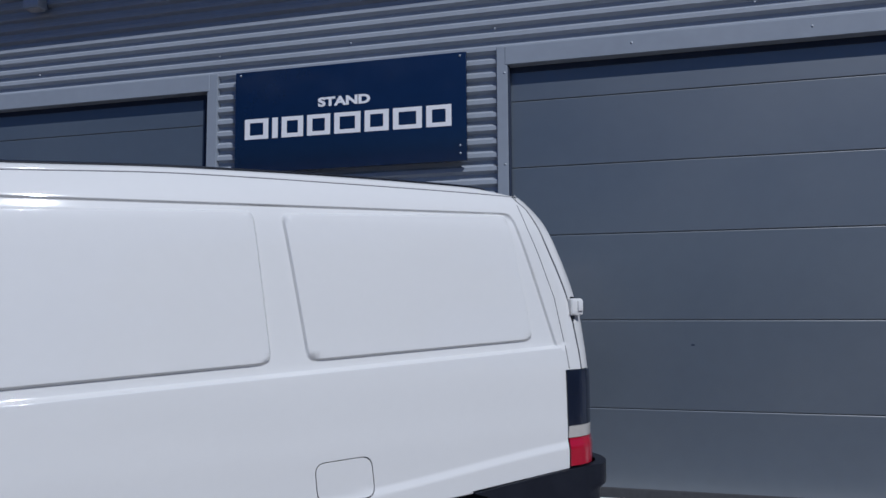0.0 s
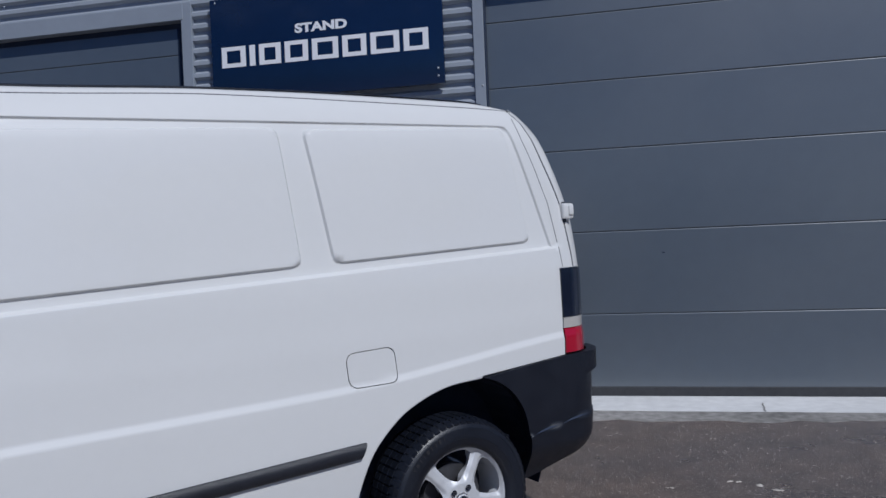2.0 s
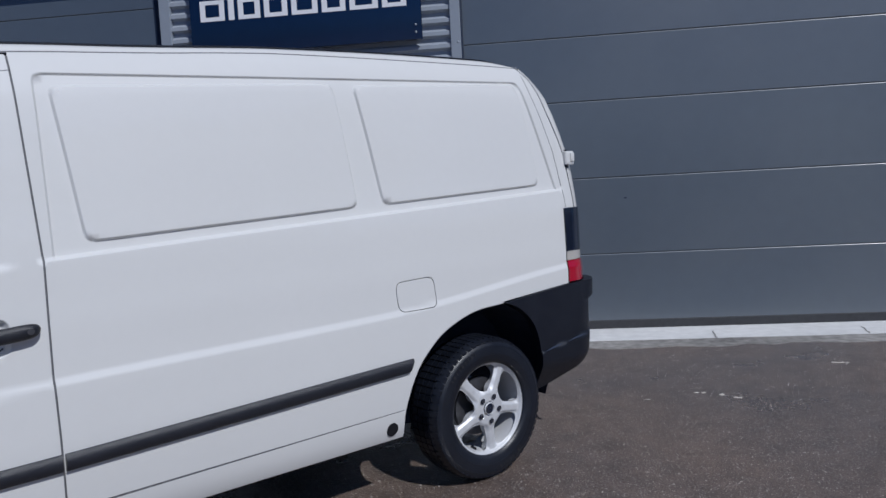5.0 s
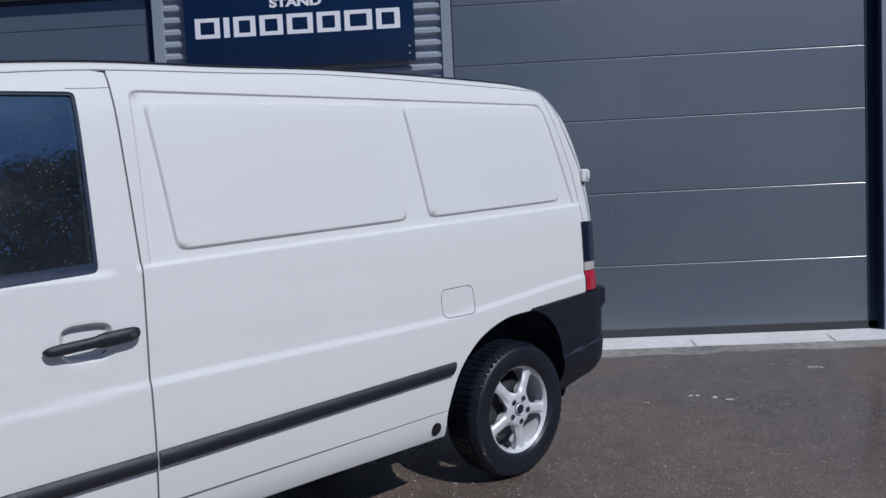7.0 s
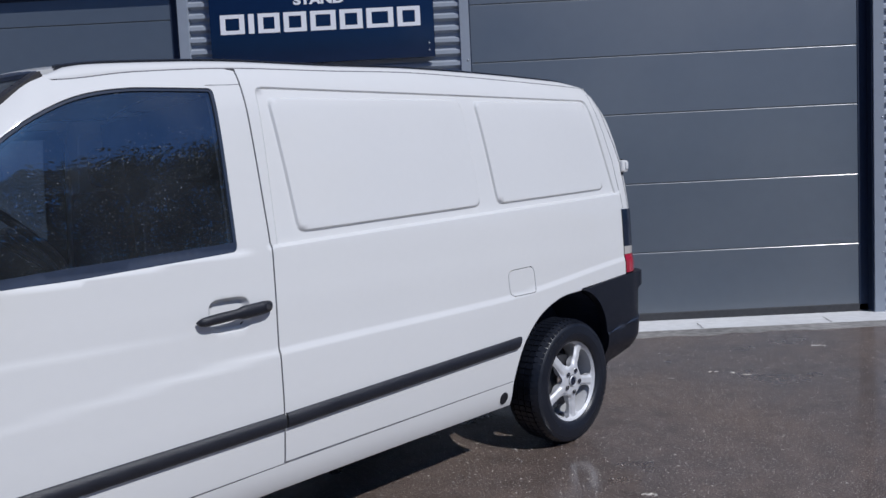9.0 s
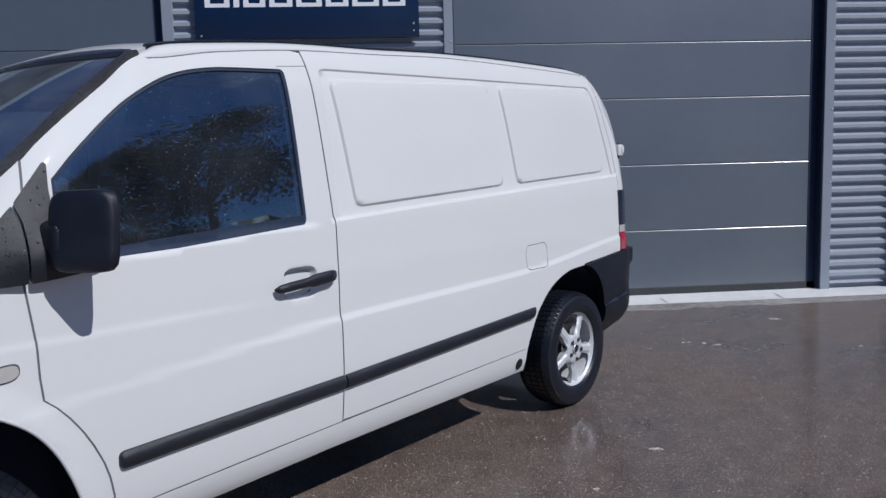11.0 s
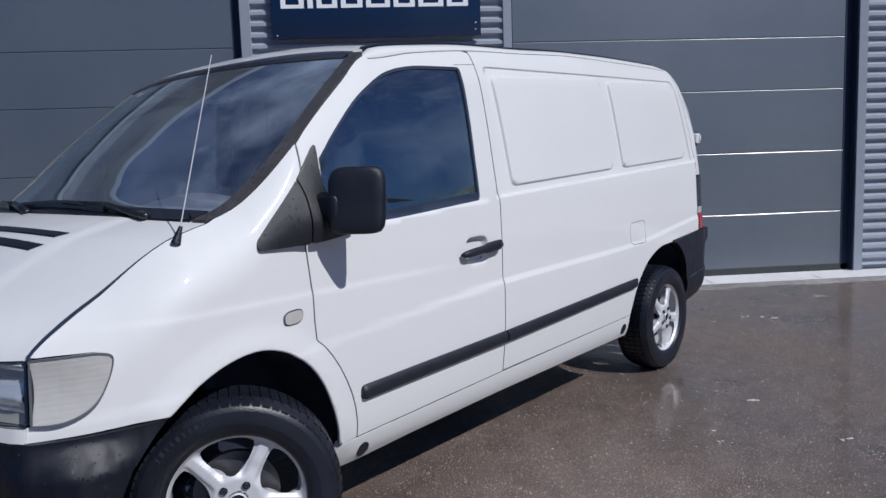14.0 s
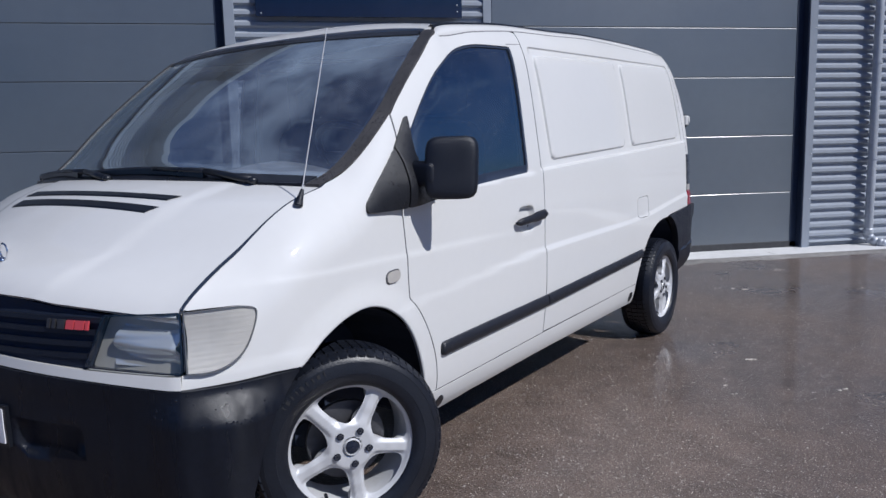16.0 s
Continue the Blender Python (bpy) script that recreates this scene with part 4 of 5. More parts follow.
def screen(u, v):
    x = np.interp(u, np.linspace(0, 1, 60), PILLAR_X)
    zb, yb = pillar(x), ytop(x)
    bow = 0.125 * (1 - u) + 0.098 * u
    return stack(x + bow * (1 - v * v) + 0.0 * u, v * yb, zb + (0.016 + 0.02 * np.sin(np.pi * np.clip(u, 0, 1))) * (1 - v * v) + 0.0)


U = [(u, v) for u, v in ((0.005, -0.955), (0.965, -0.95), (0.965, 0.95), (0.005, 0.955))]
part("windscreen", panel("windscreen", U, screen, step=0.02, step2=0.03, depth=0, flip=True), SCREEN, van, "clear sloping windscreen reflecting the sky")
for v0, v1 in ((0.944, 1.0), (-1.0, -0.944)):
    part("pillar_trim", panel("pillar_trim", [(0.0, v0), (1.0, v0), (1.0, v1), (0.0, v1)], lift(screen, -0.004), step=0.04, step2=0.03, depth=0.015, flip=True), PALE_TRIM, van, "black plastic pillar trim with rain drops")
for v0, v1 in ((0.90, 0.985), (-0.985, -0.90)):
    part("pillar_lining", panel("pillar_lining", [(0.0, v0), (1.0, v0), (1.0, v1), (0.0, v1)], lift(screen, 0.03), step=0.06, step2=0.05, depth=0.01, flip=True), DARK_CABIN, van, "dark inner pillar lining")
part("header_trim", panel("header_trim", [(0.962, -0.93), (1.0, -0.93), (1.0, 0.93), (0.962, 0.93)], lift(screen, -0.003), step=0.02, step2=0.06, depth=0.01, flip=True), TRIM, van)
part("scuttle", panel("scuttle", [(-0.02, -0.93), (0.085, -0.93), (0.095, 0.0), (0.085, 0.93), (-0.02, 0.93)], lift(screen, -0.004), step=0.02, step2=0.06, depth=0.02, flip=True), TRIM, van, "black scuttle below the windscreen")

# nose: u is the way round from the middle, v the height
nose = [(3.655 - 0.3 * y * y, y) for y in np.linspace(0, 0.775, 30)]
nose += smooth_line([(3.455, 0.797), (3.37, 0.848), (3.286, 0.888), (3.22, 0.912), (3.15, 0.928), (3.05, 0.938), (2.80, 0.938)], 12)[0:]
nose = np.array(nose)
arc = np.concatenate([[0], np.cumsum(np.linalg.norm(np.diff(nose, axis=0), axis=1))])
slot_box = [(0.30, 0.395), (0.53, 0.408), (0.53, 0.492), (0.30, 0.485)]


def front(u, z):
    s = np.sign(u)
    a = np.abs(u)
    x, y = np.interp(a, arc, nose[:, 0]), np.interp(a, arc, nose[:, 1])
    tx, ty = np.interp(a + 0.012, arc, nose[:, 0]) - np.interp(a - 0.012, arc, nose[:, 0]), np.interp(a + 0.012, arc, nose[:, 1]) - np.interp(np.maximum(a - 0.012, 0), arc, nose[:, 1])
    le = np.hypot(tx, ty) + 1e-9
    o = (0.80 - z) * 0.15 * np.clip((x - 3.1) / 0.3, 0, 1)
    return stack(x + ty / le * o, s * (y - tx / le * o), z)


def at_x(x):
    """The way round at which the side of the nose reaches x."""
    return float(np.interp(-x, -nose[25:, 0], arc[25:]))


bump_out = curve((0.15, -0.05), (0.20, -0.014), (0.27, 0.012), (0.36, 0.028), (0.45, 0.034), (0.54, 0.034), (0.60, 0.036), (0.70, 0.03))


def bumper(u, z):
    x = np.interp(np.abs(u), arc, nose[:, 0])
    d = bump_out(z) * np.clip((x - 3.0) / 0.45, 0.35, 1) - (0.80 - z) * 0.15 * np.clip((x - 3.1) / 0.3, 0, 1) - 0.03 * inside(slot_box, np.abs(u), z, 0.006)
    d = d + 0.055 * np.exp(-((np.abs(u) - at_x(3.37)) / 0.13) ** 2) * ramp(z, 0.60, 0.50)
    e = 0.004
    p = front(u, z)
    t = front(u + e, z) - front(u - e, z)
    n = np.stack([t[:, 1], -t[:, 0], 0 * t[:, 2]], axis=1)
    n /= np.linalg.norm(n, axis=1)[:, None] + 1e-9
    return p + n * d[:, None]


top_b = [(0.0, 0.640), (0.25, 0.634), (0.55, 0.618), (0.82, 0.600), (at_x(3.36), 0.599), (at_x(3.25), 0.602), (at_x(3.178), 0.603)]
right = [(at_x(3.20), 0.58), (at_x(3.27), 0.50), (at_x(3.315), 0.40), (at_x(3.335), 0.30), (at_x(3.33), 0.19)]
half = top_b + right
poly = [(-u, z) for u, z in half[::-1]][:-1] + half
front_bumper = part("front_bumper", panel("front_bumper", poly + [(0.0, 0.19)][:0], bumper, step=0.03, step2=0.02, depth=0.03), WEATHERED, van, "weathered black plastic front bumper")
strip = [(0.0, 0.668), (0.25, 0.663), (0.54, 0.647), (0.82, 0.637), (0.82, 0.602), (0.55, 0.620), (0.25, 0.636), (0.0, 0.642)]
poly = strip + [(-u, z) for u, z in strip[::-1]][1:-1]
part("nose_strip", panel("nose_strip", poly, lift(front, 0.002), step=0.03, step2=0.02, depth=0.03), PAINT, van, "white strip above the bumper")

# grille with its slats
grille = part("grille", panel("grille", [(-0.602, 0.792), (-0.3, 0.822), (0.0, 0.834), (0.3, 0.822), (0.602, 0.792), (0.548, 0.650), (0.30, 0.658), (-0.30, 0.658), (-0.548, 0.650)], lift(front, -0.012), step=0.03, step2=0.03, depth=0.02), UNDER, van, "black slatted radiator grille")
for z in (0.780, 0.748, 0.716, 0.684):
    w = 0.592 - (0.785 - z) * 0.36
    part("slat", panel("slat", [(-w, z - 0.009), (w, z - 0.009), (w, z + 0.005), (-w, z + 0.005)], lift(front, -0.001), step=0.04, step2=0.02, depth=0.012), PLASTIC, grille)
for a, b in ((0.424, 0.434), (0.442, 0.452), (0.460, 0.483)):
    part("badge_bar", panel("badge_bar", [(a, 0.752), (b, 0.752), (b + 0.003, 0.777), (a + 0.003, 0.777)], lift(front, 0.006), step=0.03, depth=0.006), DARK_METAL, grille, "small grey plain badge")
for a, b in ((0.489, 0.514), (0.519, 0.547), (0.552, 0.561)):
    part("badge_bar", panel("badge_bar", [(a, 0.752), (b, 0.752), (b + 0.003, 0.776), (a + 0.003, 0.776)], lift(front, 0.006), step=0.03, depth=0.006), BADGE_RED, grille, "small red plain badge")
bm = lathe([(0.001, 0.0), (0.036, 0.0), (0.040, 0.006), (0.044, 0.0), (0.045, -0.01)], 32)
bmesh.ops.transform(bm, matrix=Matrix.Translation((3.682, 0.0, 0.725)) @ Matrix.Rotation(radians(-90), 4, "Z"), verts=bm.verts)
part("round_badge", bm, CHROME, grille, "round chrome badge", smooth=True)

# head lamps, each with its turn signal
def facet(u, z):
    """Two bowls of polished facets, one over the other."""
    return lift(front, -0.024)(u, z) + np.stack([0.014 * np.sin(z * 62 + u * 9 + 0.6) + 0.003 * np.sin(z * 190 + u * 6), 0 * u, 0 * u], axis=1)


def bowl(u, z):
    """A shallow ribbed reflector behind the signal's lens."""
    d = 0.014 * np.sin(np.clip((z - 0.64) / 0.16, 0, 1) * math.pi) * np.clip((at_x(3.30) - u) / 0.12, 0, 1)
    d = d + 0.0002 * np.sin(z * 620 + 14 * u)
    p = lift(front, -0.002)(u, z)
    p[:, 0] -= d * 0.9
    p[:, 1] -= d * 0.4
    return p


for sgn in (1, -1):
    m = sgn < 0
    lampu = [(0.604, 0.793), (0.826, 0.803), (0.826, 0.642), (0.550, 0.653)]
    head = part("head_lamp", panel("head_lamp", rounded(lampu, 0.012), lift(front, -0.034), step=0.04, depth=0.02, mirror=m), CLEAR, van, "clear rectangular head lamp")
    part("reflector", panel("reflector", rounded([(0.650, 0.782), (0.818, 0.790), (0.818, 0.655), (0.612, 0.662)], 0.02), facet, step=0.01, depth=0.006, mirror=m), REFLECTOR, head)
    part("rim", panel("rim", rounded(lampu, 0.012), lift(front, 0.001), step=0.03, depth=0.012, mirror=m, holes=[inset(rounded(lampu, 0.012), 0.004)]), SMOKE, head)
    part("lens", panel("lens", rounded(lampu, 0.012), lift(front, 0.002), step=0.03, depth=0.0, mirror=m), LENS, head)
    turn = [(0.832, 0.801)] + [(at_x(x - 0.004), z) for x, z in LAMP_SIDE[6:-3]] + [(0.832, 0.643)]
    sig = part("turn_signal", panel("turn_signal", turn, bowl, step=0.006, depth=0.004, mirror=m), RIBBED, van, "hazy clear turn signal lens")
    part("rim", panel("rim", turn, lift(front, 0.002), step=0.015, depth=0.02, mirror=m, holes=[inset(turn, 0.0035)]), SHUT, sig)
    part("lens", panel("lens", turn, lift(front, 0.0025), step=0.015, depth=0.0, mirror=m), LENS, sig)
# number plate on the bumper
part("number_plate", panel("number_plate", [(-0.275, 0.405), (0.275, 0.405), (0.275, 0.525), (-0.275, 0.525)], lift(bumper, 0.010), step=0.06, depth=0.02), TRIM, front_bumper, "black plate holder")
part("plate", panel("plate", [(-0.262, 0.415), (0.262, 0.415), (0.262, 0.515), (-0.262, 0.515)], lift(bumper, 0.0125), step=0.06, depth=0.003), LETTER, front_bumper, "white plate with plain dark bars")
for k in range(6):
    a = -0.2 + k * 0.072
    part("bar", panel("bar", [(a, 0.43), (a + 0.045, 0.43), (a + 0.045, 0.50), (a, 0.50)], lift(bumper, 0.0142), step=0.06, depth=0.001), TRIM, front_bumper)

# bonnet emblem
zb = float(bonnet(np.array([3.555]), np.array([0.085]))[0, 2])
bm = cyl((3.555, 0.085, zb - 0.006), (3.548, 0.085, zb + 0.008), 0.016, 0.009, 20)
em = lathe([(0.022, -0.003), (0.026, 0.0), (0.022, 0.003), (0.019, 0.0), (0.022, -0.003)], 28)
bmesh.ops.transform(em, matrix=Matrix.Translation((3.545, 0.085, zb + 0.028)) @ Matrix.Rotation(radians(90), 4, "Z"), verts=em.verts)
me = bpy.data.meshes.new("t")
em.to_mesh(me)
em.free()
bm.from_mesh(me)
part("bonnet_emblem", bm, CHROME, hood, "small round chrome bonnet emblem", smooth=True)

# door mirrors
def bulge(x0, x1, y0, y1, z0, z1, p=4.0):
    """A box with well rounded sides."""
    bm = bmesh.new()
    bmesh.ops.create_uvsphere(bm, u_segments=36, v_segments=20, radius=1)
    for v in bm.verts:
        n = (abs(v.co.x) ** p + abs(v.co.y) ** p + abs(v.co.z) ** p) ** (1 / p)
        c = v.co / n
        v.co = ((x0 + x1) / 2 + c.x * (x1 - x0) / 2, (y0 + y1) / 2 + c.y * (y1 - y0) / 2, (z0 + z1) / 2 + c.z * (z1 - z0) / 2)
    return bm


for sgn, dr in ((1, doors[0]), (-1, doors[1])):
    bm = bulge(0, 1, 0.995, 1.136, 1.040, 1.247, 5.5)
    for v in bm.verts:
        k = (v.co.z - 1.04) / 0.2
        d = v.co.y - 1.06
        rear_x, front_x = 2.546 - 0.36 * d, 2.606 - 0.70 * d
        v.co.x = rear_x + (front_x - rear_x) * v.co.x - 0.012 * (k - 0.5)
    for v in bm.verts:
        v.co.y *= sgn
    mir = part("door_mirror", bm, PLASTIC, dr, "large black door mirror with rain drops", smooth=True)
    bm = bulge(2.562, 2.642, 0.92, 1.03, 1.083, 1.168, 5)
    for v in bm.verts:
        v.co.y *= sgn
    part("arm", bm, PLASTIC, mir, smooth=True)
    bm = bulge(2.541, 2.549, 1.005, 1.122, 1.055, 1.23, 5)
    for v in bm.verts:
        v.co.x -= 0.012 * ((v.co.z - 1.04) / 0.2 - 0.5) + 0.36 * (v.co.y - 1.06)
        v.co.y *= sgn
    part("mirror_glass", bm, CHROME, mir, "mirror glass", smooth=True)

# door handles
for sgn, dr in ((1, doors[0]), (-1, doors[1])):
    bm = bmesh.new()
    rings = []
    for k in range(29):
        t = (1 - math.cos(math.pi * k / 28)) / 2
        x = 1.930 + (1.662 - 1.930) * t
        z = 0.893 + 0.021 * t
        swell = max(0.0, 1 - abs(2 * t - 1) ** 9) ** 0.5
        hgt = (0.0165 + 0.0055 * float(ramp(np.array(t), 0.50, 0.58))) * max(swell, 0.12)
        y = 0.948 + 0.014 * swell
        rings.append([bm.verts.new((x, sgn * (y + 0.012 * max(swell, 0.15) * math.cos(a)), z + hgt * math.sin(a))) for a in np.linspace(0, 2 * math.pi, 12, endpoint=False)])
    for r, s in zip(rings, rings[1:]):
        for j in range(12):
            bm.faces.new((r[j], r[(j + 1) % 12], s[(j + 1) % 12], s[j]))
    bm.faces.new(rings[0])
    bm.faces.new(rings[-1])
    hd = part("door_handle", bm, STRIP, dr, "black door handle", smooth=True)
    part("lock", cyl((1.69, sgn * 0.958, 0.912), (1.69, sgn * 0.976, 0.912), 0.009, sides=16), DARK_METAL, hd)

# side repeaters
rep = [(2.750 + 0.034 * math.copysign(abs(math.cos(a)) ** 0.7, math.cos(a)) , 0.797 + 0.019 * math.copysign(abs(math.sin(a)) ** 0.7, math.sin(a)) - 0.10 * 0.04 * math.cos(a)) for a in np.linspace(0, 2 * math.pi, 28, endpoint=False)]
both("repeater_rim", [(2.750 + (x - 2.750) * 1.12, 0.797 + (z - 0.797) * 1.18) for x, z in rep], out(0.002), DARK_METAL, step=0.02, depth=0.004)
both("side_repeater", rep, out(0.006), CLEAR, label="hazy clear side repeater", step=0.02, depth=0.008)

# aerial on the left wing
aer = part("aerial_foot", cyl((3.062, 0.838, 1.052), (3.045, 0.842, 1.098), 0.014, 0.005, 20), PLASTIC, van, "black aerial foot with a thin steel rod", smooth="auto")
part("rod", cyl((3.047, 0.842, 1.095), (2.912, 0.845, 1.575), 0.0020, 0.0013, 8), ALLOY, aer)

# wipers: blade, sprung arm and pivot
for y0, y1, yp in ((0.38, -0.26, 0.60), (-0.36, -0.84, -0.10)):
    path = []
    for k in range(13):
        t = k / 12
        y = y0 + (y1 - y0) * t
        u = 0.045 + 0.030 * math.sin(math.pi * t)
        p = lift(screen, -0.014)(np.array([u]), np.array([y / 0.83]))[0]
        path.append(tuple(p))
    blade = part("wiper", sweep(path, [(-0.009, -0.012), (0.009, -0.012), (0.008, 0.006), (0.0, 0.013), (-0.008, 0.006)]), TRIM, van, "black wiper blade")
    a, b = Vector(path[5]) + Vector((0.008, 0, 0.008)), Vector(lift(screen, -0.010)(np.array([-0.015]), np.array([yp / 0.83]))[0])
    mid = a.lerp(b, 0.55) + Vector((0, 0, 0.012))
    bm = cyl(b, mid, 0.014, 0.011, 10)
    cyl(mid, a, 0.011, 0.007, 10, bm)
    bmesh.ops.create_uvsphere(bm, u_segments=14, v_segments=8, radius=0.018, matrix=Matrix.Translation(b) @ Matrix.Diagonal((1, 1, 0.7, 1)))
    part("wiper_arm", bm, TRIM, blade, smooth=True)

# tail lamps
for z0, z1, mat, lab in ((0.928, 1.126, SMOKE, "dark smoked"), (0.885, 0.926, CLEAR, "clear"), (0.786, 0.883, RED, "red")):
    both("tail_lamp", [(-0.531, z0), (-0.534, z1), (-0.69, z1), (-0.70, z0)], out(0.006), mat, lab + " tail lamp lens", step=0.02, depth=0.02)

# rear doors, hinges
rear = [(-0.704, 0.79), (-0.694, 1.131)] + [(x - 0.009, z) for x, z in seam_d] + [(-0.405, 1.775), (-0.455, 1.795), (-1.40, 1.795), (-1.58, 0.79)]
rear_doors = both("rear_door", rear, side, PAINT, "white rear door", step=0.03, depth=0.02)
for sgn, dr in ((1, rear_doors[0]), (-1, rear_doors[1])):
    for z in (1.347, 0.95):
        bm = bulge(-0.634, -0.574, 0.862, 0.920, z - 0.021, z + 0.044, 9)
        box(-0.626, -0.603, 0.912, 0.926, z - 0.004, z + 0.034, 0.002, bm=bm)
        for v in bm.verts:
            v.co.y *= sgn
        if z > 1:
            h = part("hinge", bm, PAINT, dr, "white door hinge", smooth="auto")
            part("hinge_pin", cyl((-0.590, sgn * 0.905, z - 0.034), (-0.590, sgn * 0.905, z + 0.050), 0.009, sides=12), TRIM, h)
        else:
            bm.free()

# rear bumper
def rear_bump(x, z):
    p = out(0.012)(x, z)
    k = 0.030 * ramp(x, -0.52, -0.66)
    p[:, 0] -= k
    shelf = 0.022 * ramp(z, 0.688, 0.694) * ramp(x, -0.60, -0.63)
    p[:, 0] -= shelf
    p[:, 1] += shelf * 0.4 + 0.010 * ramp(z - 0.487 + 0.14 * (x + 0.338), 0.006, -0.006)
    tuck = 0.06 * ramp(z, 0.44, 0.31)
    p[:, 1] -= tuck * 0.6
    p[:, 0] += tuck * ramp(x, -0.5, -0.7)
    return p


edge = smooth_line([(-0.118, 0.742), (-0.19, 0.712), (-0.255, 0.66), (-0.303, 0.585), (-0.328, 0.50), (-0.336, 0.42), (-0.338, 0.302)], 5)
rb = edge + [(-0.40, 0.314), (-0.50, 0.342), (-0.60, 0.371), (-0.68, 0.398), (-0.8, 0.41), (-1.58, 0.41), (-1.58, 0.785), (-0.8, 0.785), (-0.53, 0.777), (-0.40, 0.768), (-0.25, 0.755)]
both("rear_bumper", rb, rear_bump, PLASTIC, "dark grey plastic rear bumper with corner wings", step=0.02, depth=0.04)
bl = [(-0.335, 0.490), (-0.52, 0.516), (-0.80, 0.555), (-0.80, 0.550), (-0.52, 0.511), (-0.335, 0.485)]
both("bumper_joint", bl, lift(rear_bump, -0.001), SEAL_SHADE, step=0.03, depth=0.0)
for sgn in (1, -1):
    bm = box(-0.008, 0.004, -0.09, 0.09, -0.275, 0.06)
    bmesh.ops.subdivide_edges(bm, edges=[e for e in bm.edges if abs(e.verts[0].co.z - e.verts[1].co.z) > 0.1], cuts=14)
    for v in bm.verts:
        v.co.x -= 0.10 * max(0.0, (-0.17 - v.co.z) / 0.10) ** 1.5 + 0.3 * v.co.y * v.co.y
    bmesh.ops.transform(bm, matrix=Matrix.Translation((-0.268, sgn * 0.79, 0.425)), verts=bm.verts)
    part("mud_flap", bm, PLASTIC, van, "black rubber mud flap", smooth="auto")

# ---- wheels ----
TYRE_R = 0.305
def make_wheel():
    """Meshes for one wheel, hub at the origin, its outer face towards +y."""
    w, r = 0.098, TYRE_R
    tyre = lathe([(0.196, -0.085), (0.21, -0.095), (0.25, -0.101), (0.282, -0.095), (0.297, -0.078), (0.299, -0.03), (0.299, 0.03), (0.297, 0.078), (0.283, 0.094), (0.270, 0.0985), (0.2695, 0.0975), (0.250, 0.101), (0.235, 0.1015), (0.2345, 0.1005), (0.215, 0.098), (0.202, 0.092), (0.196, 0.084)], 96)
    # shoulder and centre tread blocks
    tread = bmesh.new()
    n = 64
    for k in range(n):
        a0 = 2 * math.pi * k / n
        for y0, y1, da, lo, hi in ((0.058, 0.093, 0.072, 0.285, 0.3035), (0.020, 0.052, 0.080, 0.295, 0.305), (-0.016, 0.015, 0.080, 0.295, 0.305), (-0.052, -0.022, 0.080, 0.295, 0.305), (-0.093, -0.058, 0.072, 0.285, 0.3035)):
            sh = 0.02 * (y0 > 0.05) - 0.01
            v = []
            for y in (y0, y1):
                for rr in (lo, hi):
                    for a in (a0 + sh, a0 + sh + da):
                        taper_r = rr - (0.014 if abs(y) > 0.09 else 0)
                        v.append(tread.verts.new((taper_r * math.cos(a), y, taper_r * math.sin(a))))
            for f in ((0, 1, 3, 2), (4, 6, 7, 5), (2, 3, 7, 6), (0, 4, 5, 1), (0, 2, 6, 4), (1, 5, 7, 3)):
                tread.faces.new([v[i] for i in f])
    # five-spoke face, one half-window sector repeated ten times
    s36 = math.pi / 5

    def dish(u, v):
        r = np.hypot(u, v)
        a = np.mod(np.arctan2(v, u) + s36, 2 * s36) - s36
        d = 0.082 - 0.012 * ramp(r, 0.196, 0.184) + 0.004 * ramp(r, 0.165, 0.12) + 0.008 * ramp(r, 0.11, 0.06) - 0.010 * ramp(r, 0.030, 0.025)
        off = r * np.abs(np.sin(s36 - np.abs(a)))
        d = d - 0.010 * ramp(off, 0.010, 0.026) * ramp(r, 0.19, 0.17) * ramp(r, 0.065, 0.09)
        return np.stack([u, d, v], axis=1)
    def pol(r, a):
        return (r * math.cos(a), r * math.sin(a))
    half = [(0.076, 0.0), (0.079, 0.14), (0.092, 0.315), (0.112, 0.405), (0.138, 0.455), (0.160, 0.470), (0.177, 0.44), (0.1845, 0.28), (0.186, 0.0)]
    holes = [smooth_line([pol(r, a + 2 * s36 * k) for r, a in half] + [pol(r, 2 * s36 * k - a) for r, a in half[-2::-1]], 4)[:-1] for k in range(5)]
    rim = panel("wheel", [pol(0.199, a) for a in np.linspace(0, 2 * math.pi, 72, endpoint=False)], dish, step=0.0065, depth=0.03, holes=holes, flip=True)
    barrel = lathe([(0.199, 0.078), (0.203, 0.086), (0.2055, 0.0865), (0.206, 0.080), (0.199, 0.074), (0.194, 0.062), (0.186, 0.03), (0.184, -0.03), (0.186, -0.07), (0.2, -0.085)], 72)
    disc = lathe([(0.03, 0.012), (0.125, 0.012), (0.125, -0.01), (0.06, -0.01)], 40)
    return tyre, tread, rim, barrel, disc


RIM_TURN = 0.0
bt, btr, br, bb, bd = make_wheel()
meshes = {}
br.materials.append(ALLOY)
meshes["wheel"] = br
for nm, b, mat in (("tyre", bt, RUBBER), ("tread", btr, RUBBER), ("barrel", bb, ALLOY), ("brake_disc", bd, DARK_METAL)):
    me = bpy.data.meshes.new(nm)
    bmesh.ops.recalc_face_normals(b, faces=b.faces)
    b.to_mesh(me)
    b.free()
    me.polygons.foreach_set("use_smooth", [True] * len(me.polygons))
    me.set_sharp_from_angle(angle=radians(40))
    me.materials.append(mat)
    meshes[nm] = me


